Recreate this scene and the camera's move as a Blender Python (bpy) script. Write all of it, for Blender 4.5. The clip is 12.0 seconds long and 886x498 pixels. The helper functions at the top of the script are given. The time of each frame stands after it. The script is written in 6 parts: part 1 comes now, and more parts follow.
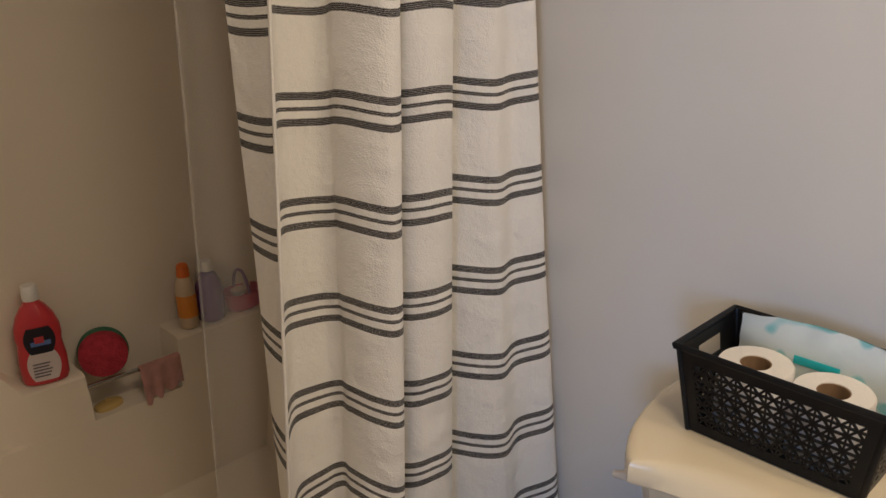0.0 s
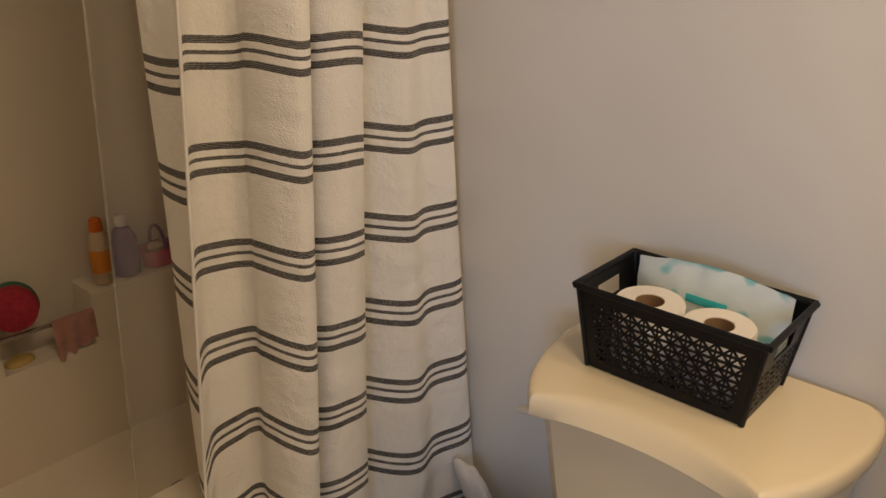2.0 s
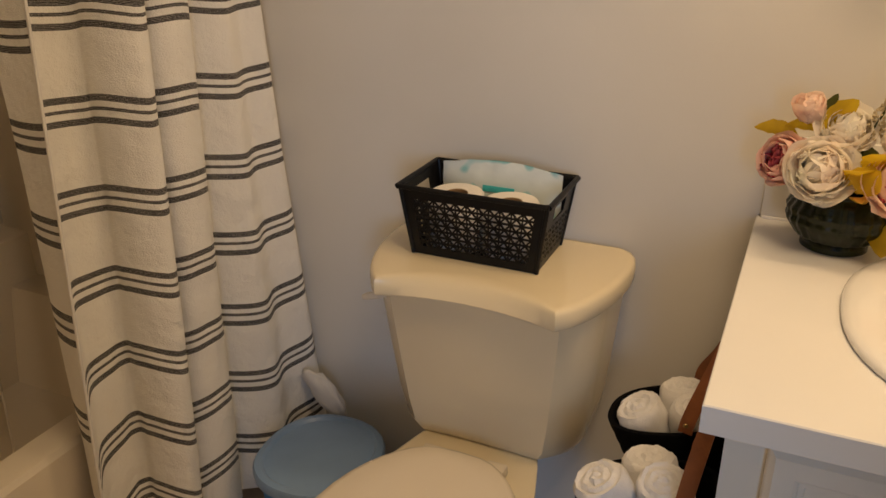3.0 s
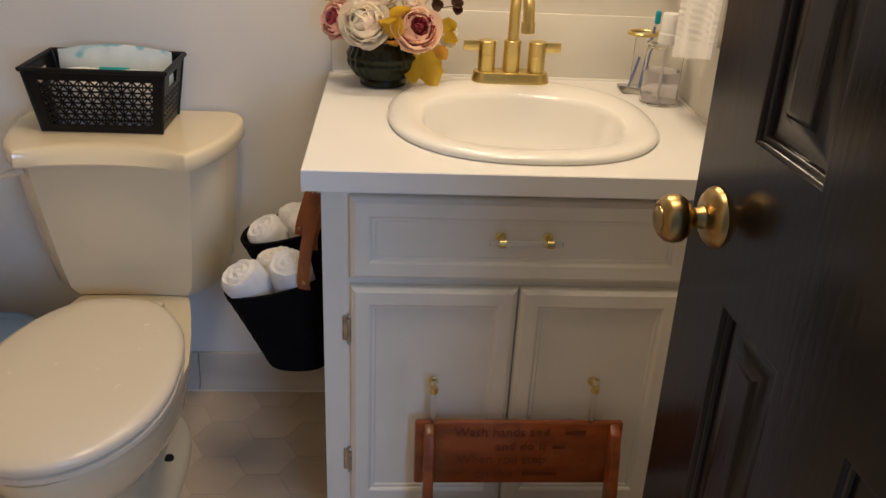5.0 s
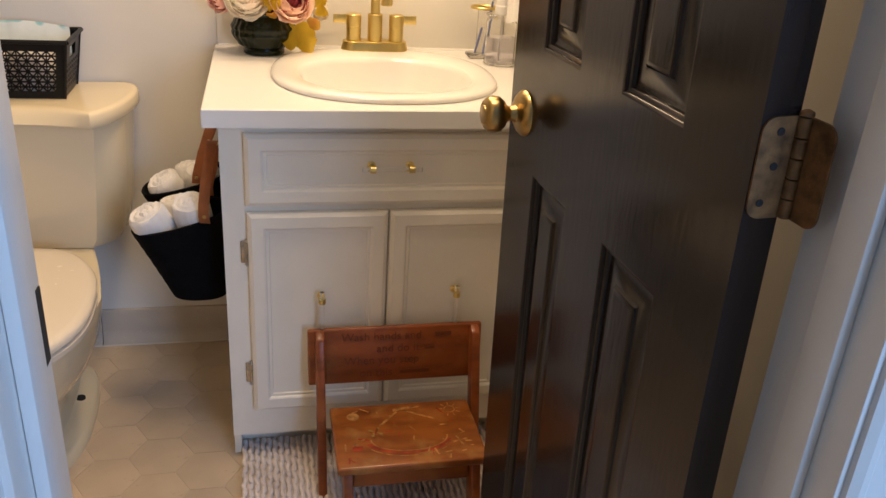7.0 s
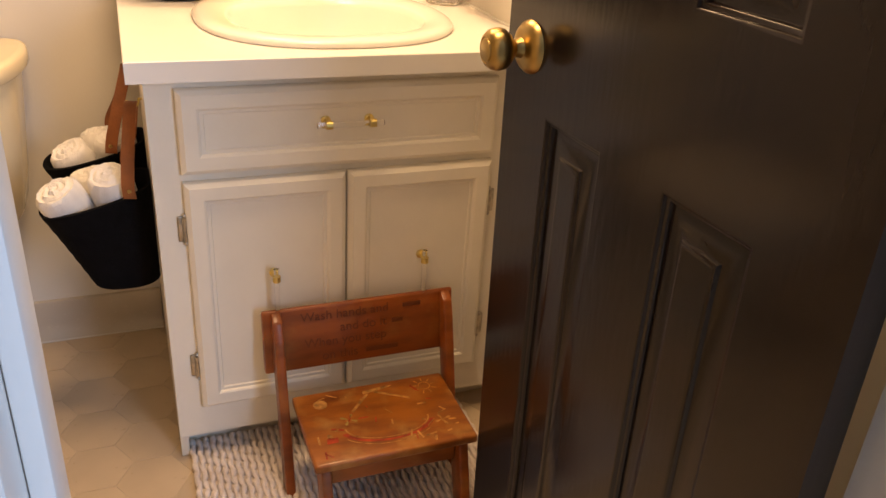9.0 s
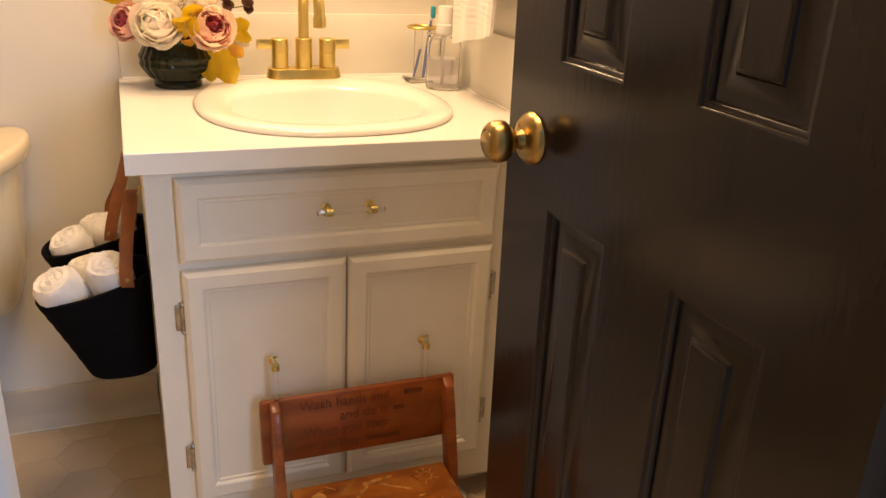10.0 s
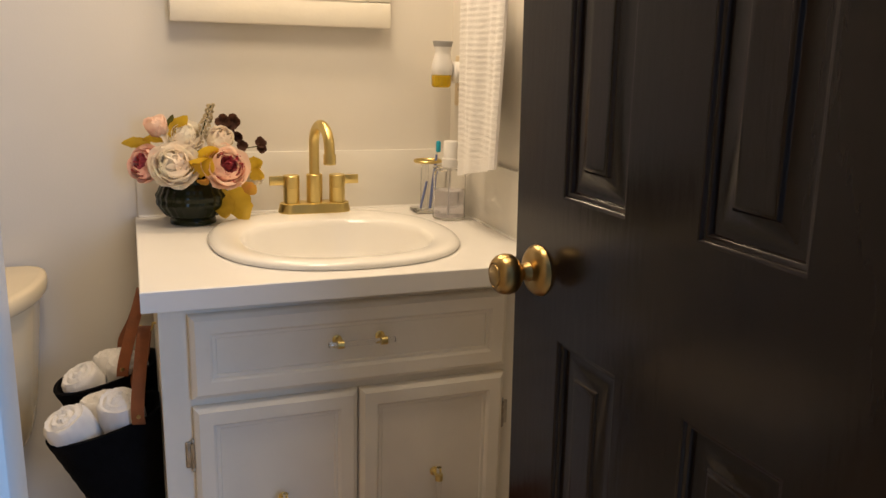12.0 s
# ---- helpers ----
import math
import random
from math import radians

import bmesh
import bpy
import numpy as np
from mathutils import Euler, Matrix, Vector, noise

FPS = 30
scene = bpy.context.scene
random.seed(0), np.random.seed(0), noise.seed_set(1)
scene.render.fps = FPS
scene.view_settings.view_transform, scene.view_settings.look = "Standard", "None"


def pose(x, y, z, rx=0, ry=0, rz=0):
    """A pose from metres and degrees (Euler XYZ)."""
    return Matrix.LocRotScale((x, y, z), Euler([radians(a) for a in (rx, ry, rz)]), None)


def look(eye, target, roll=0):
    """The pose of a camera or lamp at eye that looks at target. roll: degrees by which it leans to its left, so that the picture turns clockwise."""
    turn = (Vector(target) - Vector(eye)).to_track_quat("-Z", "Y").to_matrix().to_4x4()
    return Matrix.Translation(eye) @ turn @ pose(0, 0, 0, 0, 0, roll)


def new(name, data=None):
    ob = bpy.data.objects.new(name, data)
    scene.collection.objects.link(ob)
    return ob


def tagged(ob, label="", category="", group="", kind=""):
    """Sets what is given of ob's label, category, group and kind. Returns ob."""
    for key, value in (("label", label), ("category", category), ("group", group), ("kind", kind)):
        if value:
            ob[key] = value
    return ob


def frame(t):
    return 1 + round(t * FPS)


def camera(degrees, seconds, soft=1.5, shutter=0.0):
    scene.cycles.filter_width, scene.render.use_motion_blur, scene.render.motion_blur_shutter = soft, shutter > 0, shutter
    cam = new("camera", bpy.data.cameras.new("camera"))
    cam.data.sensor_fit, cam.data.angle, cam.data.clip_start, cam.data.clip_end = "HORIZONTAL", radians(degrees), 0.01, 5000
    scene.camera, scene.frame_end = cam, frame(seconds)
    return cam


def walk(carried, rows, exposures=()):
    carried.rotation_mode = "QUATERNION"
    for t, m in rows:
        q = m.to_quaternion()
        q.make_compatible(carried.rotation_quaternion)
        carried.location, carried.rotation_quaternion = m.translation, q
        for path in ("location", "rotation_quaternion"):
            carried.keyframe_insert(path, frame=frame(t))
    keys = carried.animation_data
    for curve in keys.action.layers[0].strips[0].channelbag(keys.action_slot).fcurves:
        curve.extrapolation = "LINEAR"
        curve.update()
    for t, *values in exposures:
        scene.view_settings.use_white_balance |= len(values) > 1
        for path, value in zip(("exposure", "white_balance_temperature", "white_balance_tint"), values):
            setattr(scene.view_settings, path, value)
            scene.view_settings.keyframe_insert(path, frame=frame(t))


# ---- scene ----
cam = camera(56.8, 12.0)
PATH = [
    (0, (0.021, -0.009, 1.338), (1.322, 1.344, 0.646), -1.1),
    (0.5, (0.048, 0.003, 1.334), (1.157, 1.521, 0.651), -1.5),
    (1, (0.064, -0.002, 1.327), (1.093, 1.56, 0.618), -1.5),
    (1.5, (0.067, -0.024, 1.313), (1.199, 1.45, 0.574), -0.5),
    (2, (0.015, -0.058, 1.312), (1.411, 1.156, 0.553), 0.7),
    (2.5, (-0.135, -0.093, 1.314), (1.456, 0.826, 0.524), 0.9),
    (2.7, (-0.19, -0.113, 1.31), (1.442, 0.734, 0.524), 0.3),
    (4.3, (-0.494, -0.205, 1.245), (1.245, 0.099, 0.305), 1.9),
    (4.5, (-0.541, -0.209, 1.245), (1.216, -0.035, 0.305), 2.3),
    (5, (-0.651, -0.221, 1.251), (1.14, -0.353, 0.371), 2.9),
    (5.5, (-0.737, -0.216, 1.263), (1.075, -0.475, 0.457), 2.9),
    (6, (-0.849, -0.231, 1.244), (0.958, -0.54, 0.444), 3.6),
    (6.5, (-0.952, -0.219, 1.23), (0.852, -0.548, 0.431), 3.9),
    (7, (-0.979, -0.198, 1.216), (0.793, -0.616, 0.388), 3.9),
    (7.5, (-0.913, -0.152, 1.194), (0.794, -0.704, 0.31), 4.2),
    (7.7, (-0.884, -0.128, 1.183), (0.792, -0.729, 0.274), 4.2),
    (9.3, (-0.775, -0.093, 1.141), (0.879, -0.782, 0.252), 4.0),
    (9.5, (-0.767, -0.098, 1.146), (0.905, -0.786, 0.291), 3.8),
    (10, (-0.761, -0.1, 1.161), (0.96, -0.79, 0.411), 3.2),
    (10.5, (-0.766, -0.1, 1.18), (1.005, -0.794, 0.561), 2.2),
    (11, (-0.773, -0.092, 1.186), (1.028, -0.787, 0.662), 1.8),
    (11.5, (-0.774, -0.089, 1.187), (1.042, -0.79, 0.727), 1.8),
    (12, (-0.772, -0.091, 1.181), (1.043, -0.786, 0.71), 1.6),
]
EXPOSURES = [(0.0, -0.34, 5400, 7), (1.5, -0.36, 5700, 7), (2.7, -0.60, 7000, 8), (4.5, -0.48, 5800, 6), (6.0, -0.18, 5650, 7), (7.5, 0.22, 6900, 11), (9.5, 0.46, 8200, 17), (10.5, 0.04, 6950, 11), (12.0, -0.28, 6000, 7)]
walk(cam, [(t, look(eye, target, roll)) for t, eye, target, roll in PATH], EXPOSURES)


# ---- light ----
world = bpy.data.worlds.new("sky")
scene.world = world
world.use_nodes = True
sky = world.node_tree.nodes.new("ShaderNodeTexSky")
sky.sky_type, sky.sun_disc, sky.sun_elevation, sky.sun_rotation = "NISHITA", False, radians(35), radians(200)
world.node_tree.links.new(sky.outputs[0], world.node_tree.nodes["Background"].inputs[0])
world.node_tree.nodes["Background"].inputs[1].default_value = 0.1


def area_lamp(name, m, sx, sy, watts, colour):
    lamp = bpy.data.lights.new(name, "AREA")
    lamp.shape, lamp.size, lamp.size_y, lamp.energy, lamp.color = "RECTANGLE", sx, sy, watts, colour
    ob = new(name, lamp)
    ob.matrix_world = m
    return ob


VANITY_WATTS, CEILING_WATTS, WINDOW_WATTS = 6.6, 14.0, 33.0
# Downward panels added below the bulbs of an assumed vanity fixture.
for y in (-0.60, -0.42, -0.24):
    area_lamp("assumed_vanity_glow", look((0.87, y, 1.895), (0.62, y - 0.10, 1.0)), 0.11, 0.11, VANITY_WATTS / 3, (1.0, 0.70, 0.42))
# Added warm fill from an assumed ceiling lamp that is never seen.
area_lamp("assumed_ceiling_glow", pose(0.27, -0.28, 2.285), 0.42, 0.42, CEILING_WATTS, (1.0, 0.74, 0.48))
# Blue panel stands for daylight through the unseen hall window.
area_lamp("window_daylight", look((-2.36, -1.28, 1.40), (-1.0, -0.65, 1.2)), 0.7, 1.1, WINDOW_WATTS, (0.36, 0.58, 1.0))


# ---- materials ----
def surf(name, col, rough=0.5, metal=0.0, var=0.06, scale=7.0, bump=0.08, bscale=90.0, rvar=0.08, sheen=0.0, coat=0.0, trans=0.0, ior=1.45, alpha=1.0, stretch=(1, 1, 1), col2=None, spec=0.5):
    m = bpy.data.materials.new(name)
    m.use_nodes = True
    t = m.node_tree
    n, l = t.nodes, t.links
    b = n["Principled BSDF"]
    tc, mp = n.new("ShaderNodeTexCoord"), n.new("ShaderNodeMapping")
    mp.inputs["Scale"].default_value = stretch
    l.new(tc.outputs["Object"], mp.inputs[0])
    big, fine = n.new("ShaderNodeTexNoise"), n.new("ShaderNodeTexNoise")
    big.inputs["Scale"].default_value, big.inputs["Detail"].default_value = scale, 5
    fine.inputs["Scale"].default_value, fine.inputs["Detail"].default_value = bscale, 3
    l.new(mp.outputs[0], big.inputs["Vector"]), l.new(mp.outputs[0], fine.inputs["Vector"])
    mix = n.new("ShaderNodeMix")
    mix.data_type = "RGBA"
    dark = col2 or tuple(max(0.0, c * (1 - 2 * var)) for c in col)
    mix.inputs["A"].default_value, mix.inputs["B"].default_value = (*dark, 1), (*[min(1.0, c * (1 + var)) for c in col], 1)
    ramp = n.new("ShaderNodeMapRange")
    ramp.inputs[1].default_value, ramp.inputs[2].default_value = 0.3, 0.65
    l.new(big.outputs[0], ramp.inputs[0]), l.new(ramp.outputs[0], mix.inputs["Factor"])
    l.new(mix.outputs["Result"], b.inputs["Base Color"])
    rr = n.new("ShaderNodeMapRange")
    rr.inputs[3].default_value, rr.inputs[4].default_value = max(0.02, rough - rvar), min(1.0, rough + rvar)
    l.new(fine.outputs[0], rr.inputs[0]), l.new(rr.outputs[0], b.inputs["Roughness"])
    bp = n.new("ShaderNodeBump")
    bp.inputs["Strength"].default_value, bp.inputs["Distance"].default_value = bump, 0.004
    l.new(fine.outputs[0], bp.inputs["Height"]), l.new(bp.outputs[0], b.inputs["Normal"])
    b.inputs["Metallic"].default_value, b.inputs["IOR"].default_value = metal, ior
    b.inputs["Sheen Weight"].default_value, b.inputs["Coat Weight"].default_value = sheen, coat
    b.inputs["Transmission Weight"].default_value, b.inputs["Alpha"].default_value = trans, alpha
    b.inputs["Specular IOR Level"].default_value = spec
    return m


WALL = surf("wall_paint", (0.75, 0.715, 0.65), 0.55, var=0.015, scale=3, bump=0.05, bscale=220)
BATH_WALL = surf("splash_panel", (0.80, 0.77, 0.70), 0.34, var=0.01, scale=3, bump=0.0)
CEIL = surf("ceiling_paint", (0.78, 0.76, 0.73), 0.8, var=0.02)
TRIM = surf("trim_paint", (0.76, 0.74, 0.71), 0.35, var=0.02, scale=12, bump=0.05, bscale=60)
VANITY = surf("vanity_paint", (0.83, 0.785, 0.68), 0.38, var=0.02, scale=9, bump=0.06, bscale=120)
COUNTER = surf("counter_laminate", (0.80, 0.78, 0.74), 0.33, var=0.012, scale=5, bump=0.02, bscale=300)
PORCELAIN = surf("white_porcelain", (0.84, 0.82, 0.775), 0.16, var=0.008, scale=4, bump=0.004, bscale=20, rvar=0.03, coat=0.3)
BISCUIT = surf("biscuit_porcelain", (0.78, 0.665, 0.45), 0.14, var=0.01, scale=4, bump=0.005, bscale=20, rvar=0.04, coat=0.3)
SEAT = surf("biscuit_plastic", (0.76, 0.67, 0.53), 0.24, var=0.01, scale=4, bump=0.01, bscale=40)
GLASSFIBRE = surf("tub_fibreglass", (0.82, 0.735, 0.60), 0.30, var=0.003, scale=2, bump=0.0, bscale=12, rvar=0.01)
BRASS = surf("brushed_gold", (0.74, 0.58, 0.22), 0.33, 1.0, var=0.05, scale=30, bump=0.03, bscale=300, stretch=(1, 1, 0.2))
OLD_BRASS = surf("antique_brass", (0.42, 0.29, 0.115), 0.29, 1.0, var=0.03, scale=12, bump=0.0, bscale=120, rvar=0.01)
WORN_BRASS = surf("worn_brass_hinge", (0.17, 0.082, 0.030), 0.55, 0.15, var=0.30, scale=60, bump=0.25, bscale=150, spec=0.25)
NICKEL = surf("worn_nickel", (0.50, 0.47, 0.42), 0.32, 1.0, var=0.15, scale=80, bump=0.08)
CHROME = surf("dull_chrome", (0.55, 0.55, 0.56), 0.2, 1.0, var=0.1)
BLACK_DOOR = surf("black_door_paint", (0.0150, 0.0102, 0.0088), 0.18, var=0.12, scale=10, bump=0.05, bscale=70, rvar=0.06, spec=0.42, stretch=(1.6, 1.6, 0.22))
BLACK_PLASTIC = surf("black_plastic", (0.006, 0.006, 0.0065), 0.40, var=0.08, bump=0.03, spec=0.3)
ACRYLIC = surf("clear_acrylic", (0.98, 0.98, 0.98), 0.05, trans=1.0, ior=1.46, var=0.0, bump=0.0, rvar=0.01)
GROUT = surf("taupe_grout", (0.60, 0.50, 0.37), 0.6, var=0.08, scale=12, bump=0.15)
# Near-black for screws and strike plate; also painted-in shade of holes and slots.
DARK = surf("near_black", (0.02, 0.017, 0.015), 0.9)


# ---- mesh helpers ----
def mesh_of(name, bm, material, angle=35):
    bmesh.ops.recalc_face_normals(bm, faces=bm.faces)
    me = bpy.data.meshes.new(name)
    bm.to_mesh(me)
    bm.free()
    for mt in (material if isinstance(material, (list, tuple)) else [material]):
        me.materials.append(mt)
    me.shade_smooth()
    me.set_sharp_from_angle(angle=radians(angle))
    return me


def part(name, bm, material, parent=None, label="", angle=35):
    ob = new(name, mesh_of(name, bm, material, angle))
    if parent is not None:
        ob.parent = parent
    return tagged(ob, label)


def thing(name, m, label, category, group="", kind=""):
    ob = new(name)
    ob.empty_display_size = 0.05
    ob.matrix_world = m if isinstance(m, Matrix) else Matrix.Translation(m)
    return tagged(ob, label, category, group, kind)


def fixed(name, bm, material, label, category="", kind="structure", angle=35):
    return tagged(part(name, bm, material, None, "", angle), label, category or name.split("_")[0], "", kind)


def box(x0, x1, y0, y1, z0, z1, bev=0.0, seg=2, bm=None):
    b = bmesh.new()
    bmesh.ops.create_cube(b, size=1)
    for v in b.verts:
        v.co = Vector(((x0 + x1) / 2 + v.co.x * (x1 - x0), (y0 + y1) / 2 + v.co.y * (y1 - y0), (z0 + z1) / 2 + v.co.z * (z1 - z0)))
    if bev:
        bmesh.ops.bevel(b, geom=list(b.edges), offset=bev, segments=seg, affect="EDGES", profile=0.5)
    return join(bm, b)


def join(bm, b):
    if bm is None:
        return b
    me = bpy.data.meshes.new("tmp")
    b.to_mesh(me)
    b.free()
    bm.from_mesh(me)
    bpy.data.meshes.remove(me)
    return bm


def loft(rings, bm=None, caps=(True, True), closed=True):
    bm = bm or bmesh.new()
    vs = [[bm.verts.new(p) for p in r] for r in rings]
    n = len(vs[0])
    for a, b in zip(vs, vs[1:]):
        for i in range(n if closed else n - 1):
            j = (i + 1) % n
            bm.faces.new((a[i], a[j], b[j], b[i]))
    if closed and caps[0]:
        bm.faces.new(vs[0][::-1])
    if closed and caps[1]:
        bm.faces.new(vs[-1])
    return bm


def lathe(profile, n=32, at=(0, 0, 0), bm=None, caps=(True, True), axis="z"):
    rings = []
    for r, h in profile:
        ring = []
        for i in range(n):
            a = 2 * math.pi * i / n
            c, s = r * math.cos(a), r * math.sin(a)
            p = {"z": (c, s, h), "x": (h, c, s), "y": (s, h, c)}[axis]
            ring.append(Vector(p) + Vector(at))
        rings.append(ring)
    return loft(rings, bm, caps)


def tube(pts, r, n=12, bm=None, flat=1.0):
    pts = [Vector(p) for p in pts]
    rs = r if isinstance(r, (list, tuple)) else [r] * len(pts)
    rings, up = [], None
    for i, p in enumerate(pts):
        d = (pts[min(i + 1, len(pts) - 1)] - pts[max(i - 1, 0)]).normalized()
        if up is None:
            up = d.orthogonal().normalized()
        up = (up - d * up.dot(d)).normalized()
        side = d.cross(up)
        rings.append([p + (up * math.cos(a) + side * math.sin(a) * flat) * rs[i] for a in [2 * math.pi * k / n for k in range(n)]])
    return loft(rings, bm)


def bez(a, b, c, d, n=12):
    a, b, c, d = Vector(a), Vector(b), Vector(c), Vector(d)
    return [a * (1 - t) ** 3 + b * 3 * t * (1 - t) ** 2 + c * 3 * t * t * (1 - t) + d * t ** 3 for t in [i / n for i in range(n + 1)]]


def curve_through(pts, n=8):
    pts = [Vector(p) for p in pts]
    out = []
    for i in range(len(pts) - 1):
        p0, p1, p2, p3 = pts[max(i - 1, 0)], pts[i], pts[i + 1], pts[min(i + 2, len(pts) - 1)]
        for k in range(n):
            t = k / n
            out.append(0.5 * (2 * p1 + (p2 - p0) * t + (2 * p0 - 5 * p1 + 4 * p2 - p3) * t * t + (3 * p1 - p0 - 3 * p2 + p3) * t ** 3))
    return out + [pts[-1]]


def panel_rings(u0, u1, v0, v1, profile, d0=0.0, bm=None):
    """A moulded panel in local x (width) and z (height); its face looks to +y; profile: (inset, depth) steps."""
    rings = [[(u0 + i, d0 + d, v0 + i), (u1 - i, d0 + d, v0 + i), (u1 - i, d0 + d, v1 - i), (u0 + i, d0 + d, v1 - i)] for i, d in profile]
    return loft(rings, bm, (False, True))


# ---- the room ----
X0, X1, Y0, Y1, H = -0.405, 1.095, -0.815, 1.76, 2.36
DY0, DY1, DH = -0.655, -0.035, 2.04
XO = -0.52
fixed("wall_east", box(X1, X1 + 0.12, Y0 - 0.12, Y1 + 0.12, -0.02, H), WALL, "painted off-white bathroom wall behind toilet and vanity")
fixed("wall_south", box(X0 - 0.115, X1, Y0 - 0.12, Y0, -0.02, H), WALL, "painted off-white side wall beside the vanity")
fixed("wall_north", box(X0 - 0.115, X1, Y1, Y1 + 0.12, -0.02, H), WALL, "plain wall behind the tub surround")
bm = box(XO, X0, DY1 + 0.02, Y1, -0.02, H)
box(XO, X0, Y0, DY0 - 0.02, -0.02, H, bm=bm)
box(XO, X0, DY0 - 0.02, DY1 + 0.02, DH + 0.02, H, bm=bm)
fixed("wall_west", bm, WALL, "painted wall with the bathroom doorway")
fixed("ceiling", box(-2.5, X1 + 0.12, -2.5, Y1 + 0.12, H, H + 0.1), CEIL, "plain white painted ceiling")
fixed("floor", box(-2.5, X1 + 0.12, -2.5, Y1 + 0.12, -0.08, -0.0012), GROUT, "floor slab with pale grout joints")
# Assumed hall walls, out of view, added to close in the daylight.
HALL = surf("hall_paint", (0.62, 0.60, 0.57), 0.7, var=0.03)
bm = box(-2.5, -2.4, -2.5, -1.68, -0.02, H)
box(-2.5, -2.4, -0.88, Y1, -0.02, H, bm=bm)
box(-2.5, -2.4, -1.68, -0.88, -0.02, 0.8, bm=bm)
box(-2.5, -2.4, -1.68, -0.88, 2.0, H, bm=bm)
fixed("wall_hall_west", bm, HALL, "assumed unseen hall wall with an opening for the daylight")
fixed("wall_hall_south", box(-2.4, X0 - 0.115, -2.5, -2.4, -0.02, H), HALL, "assumed unseen hall wall")
fixed("wall_hall_north", box(-2.4, XO, Y1, Y1 + 0.12, -0.02, H), HALL, "assumed unseen hall wall")
fixed("wall_hall_east", box(XO, X0, -2.4, Y0 - 0.12, -0.02, H), HALL, "assumed unseen hall wall beside the doorway")

# jamb, stop and casing of the doorway
bm = box(XO - 0.004, X0 + 0.003, DY1, DY1 + 0.019, -0.006, DH, 0.002)
fixed("door_jamb_left", bm, TRIM, "white painted door jamb with strike plate", "door jamb")
fixed("door_jamb_right", box(XO - 0.004, X0 + 0.003, DY0 - 0.019, DY0, -0.006, DH, 0.002), TRIM, "white painted door jamb on the hinge side", "door jamb")
fixed("door_jamb_head", box(XO - 0.004, X0 + 0.003, DY0 - 0.019, DY1 + 0.019, DH + 0.001, DH + 0.019, 0.002), TRIM, "white painted head jamb", "door jamb")
fixed("door_stop_left", box(-0.490, -0.452, DY1 - 0.011, DY1 - 0.0005, -0.004, DH, 0.002), TRIM, "white painted door stop", "door stop")
fixed("door_stop_right", box(-0.490, -0.452, DY0 + 0.0005, DY0 + 0.011, -0.004, DH, 0.002), TRIM, "white painted door stop", "door stop")


def casing(name, y_in, sgn, x_face, out):
    prof = [(0.006, 0.0), (0.006, 0.009), (0.014, 0.013), (0.020, 0.013), (0.024, 0.010), (0.046, 0.012), (0.052, 0.017), (0.062, 0.017), (0.064, 0.0)]
    rings = [[(x_face + out * d, y_in + sgn * w, z) for w, d in prof] for z in (-0.004, DH + 0.066)]
    return fixed(name, loft(rings), TRIM, "white moulded door casing", "door casing", angle=25)


casing("door_casing_hall_left", DY1, 1, XO - 0.001, -1)
casing("door_casing_hall_right", DY0, -1, XO - 0.001, -1)
casing("door_casing_bath_left", DY1, 1, X0 + 0.001, 1)

# ---- the black six-panel door ----
DOOR_W, DOOR_T = 0.590, 0.035
door = thing("door_1", pose(-0.402, -0.612, 0.0, -1.2, 0, 2.9), "open black painted six-panel door with brass knob", "door", kind="structure")
US, VS = [(0.113, 0.244), (0.356, 0.480)], [(0.20, 0.836), (1.013, 1.60), (1.72, 1.90)]
DOOR_PROF = [(0.0, 0.0), (0.0014, -0.0003), (0.0028, -0.0011), (0.0040, -0.0024), (0.0047, -0.0040), (0.0062, -0.0044), (0.0078, -0.0050), (0.0092, -0.0063), (0.0100, -0.0082), (0.0106, -0.0100), (0.0150, -0.0108), (0.036, -0.0060), (0.0374, -0.0052), (0.0388, -0.0034), (0.0404, -0.0018), (0.0424, -0.0012), (0.046, -0.0012)]


def door_sheet(y, sgn):
    bm = bmesh.new()
    us = [0.0, US[0][0], US[0][1], US[1][0], US[1][1], DOOR_W]
    vs = [0.012, VS[0][0], VS[0][1], VS[1][0], VS[1][1], VS[2][0], VS[2][1], 2.02]
    for i in range(5):
        for j in range(7):
            if i in (1, 3) and j in (1, 3, 5):
                continue
            bm.faces.new([bm.verts.new((u, y, v)) for u, v in ((us[i], vs[j]), (us[i + 1], vs[j]), (us[i + 1], vs[j + 1]), (us[i], vs[j + 1]))])
    return bm


bm = door_sheet(0.0, 1)
join(bm, door_sheet(-DOOR_T, -1))
for u in (0.0, DOOR_W):
    bm.faces.new([bm.verts.new(p) for p in ((u, 0, 0.012), (u, -DOOR_T, 0.012), (u, -DOOR_T, 2.02), (u, 0, 2.02))])
for v in (0.012, 2.02):
    bm.faces.new([bm.verts.new(p) for p in ((0, 0, v), (DOOR_W, 0, v), (DOOR_W, -DOOR_T, v), (0, -DOOR_T, v))])
bmesh.ops.remove_doubles(bm, verts=bm.verts, dist=0.0002)
part("leaf", bm, BLACK_DOOR, door)
for u0, u1 in US:
    for v0, v1 in VS:
        bm = panel_rings(u0, u1, v0, v1, DOOR_PROF)
        back = panel_rings(u0, u1, v0, v1, [(i, -d) for i, d in DOOR_PROF], -DOOR_T)
        part("panel", join(bm, back), BLACK_DOOR, door, angle=33)
KU, KZ = 0.531, 0.912
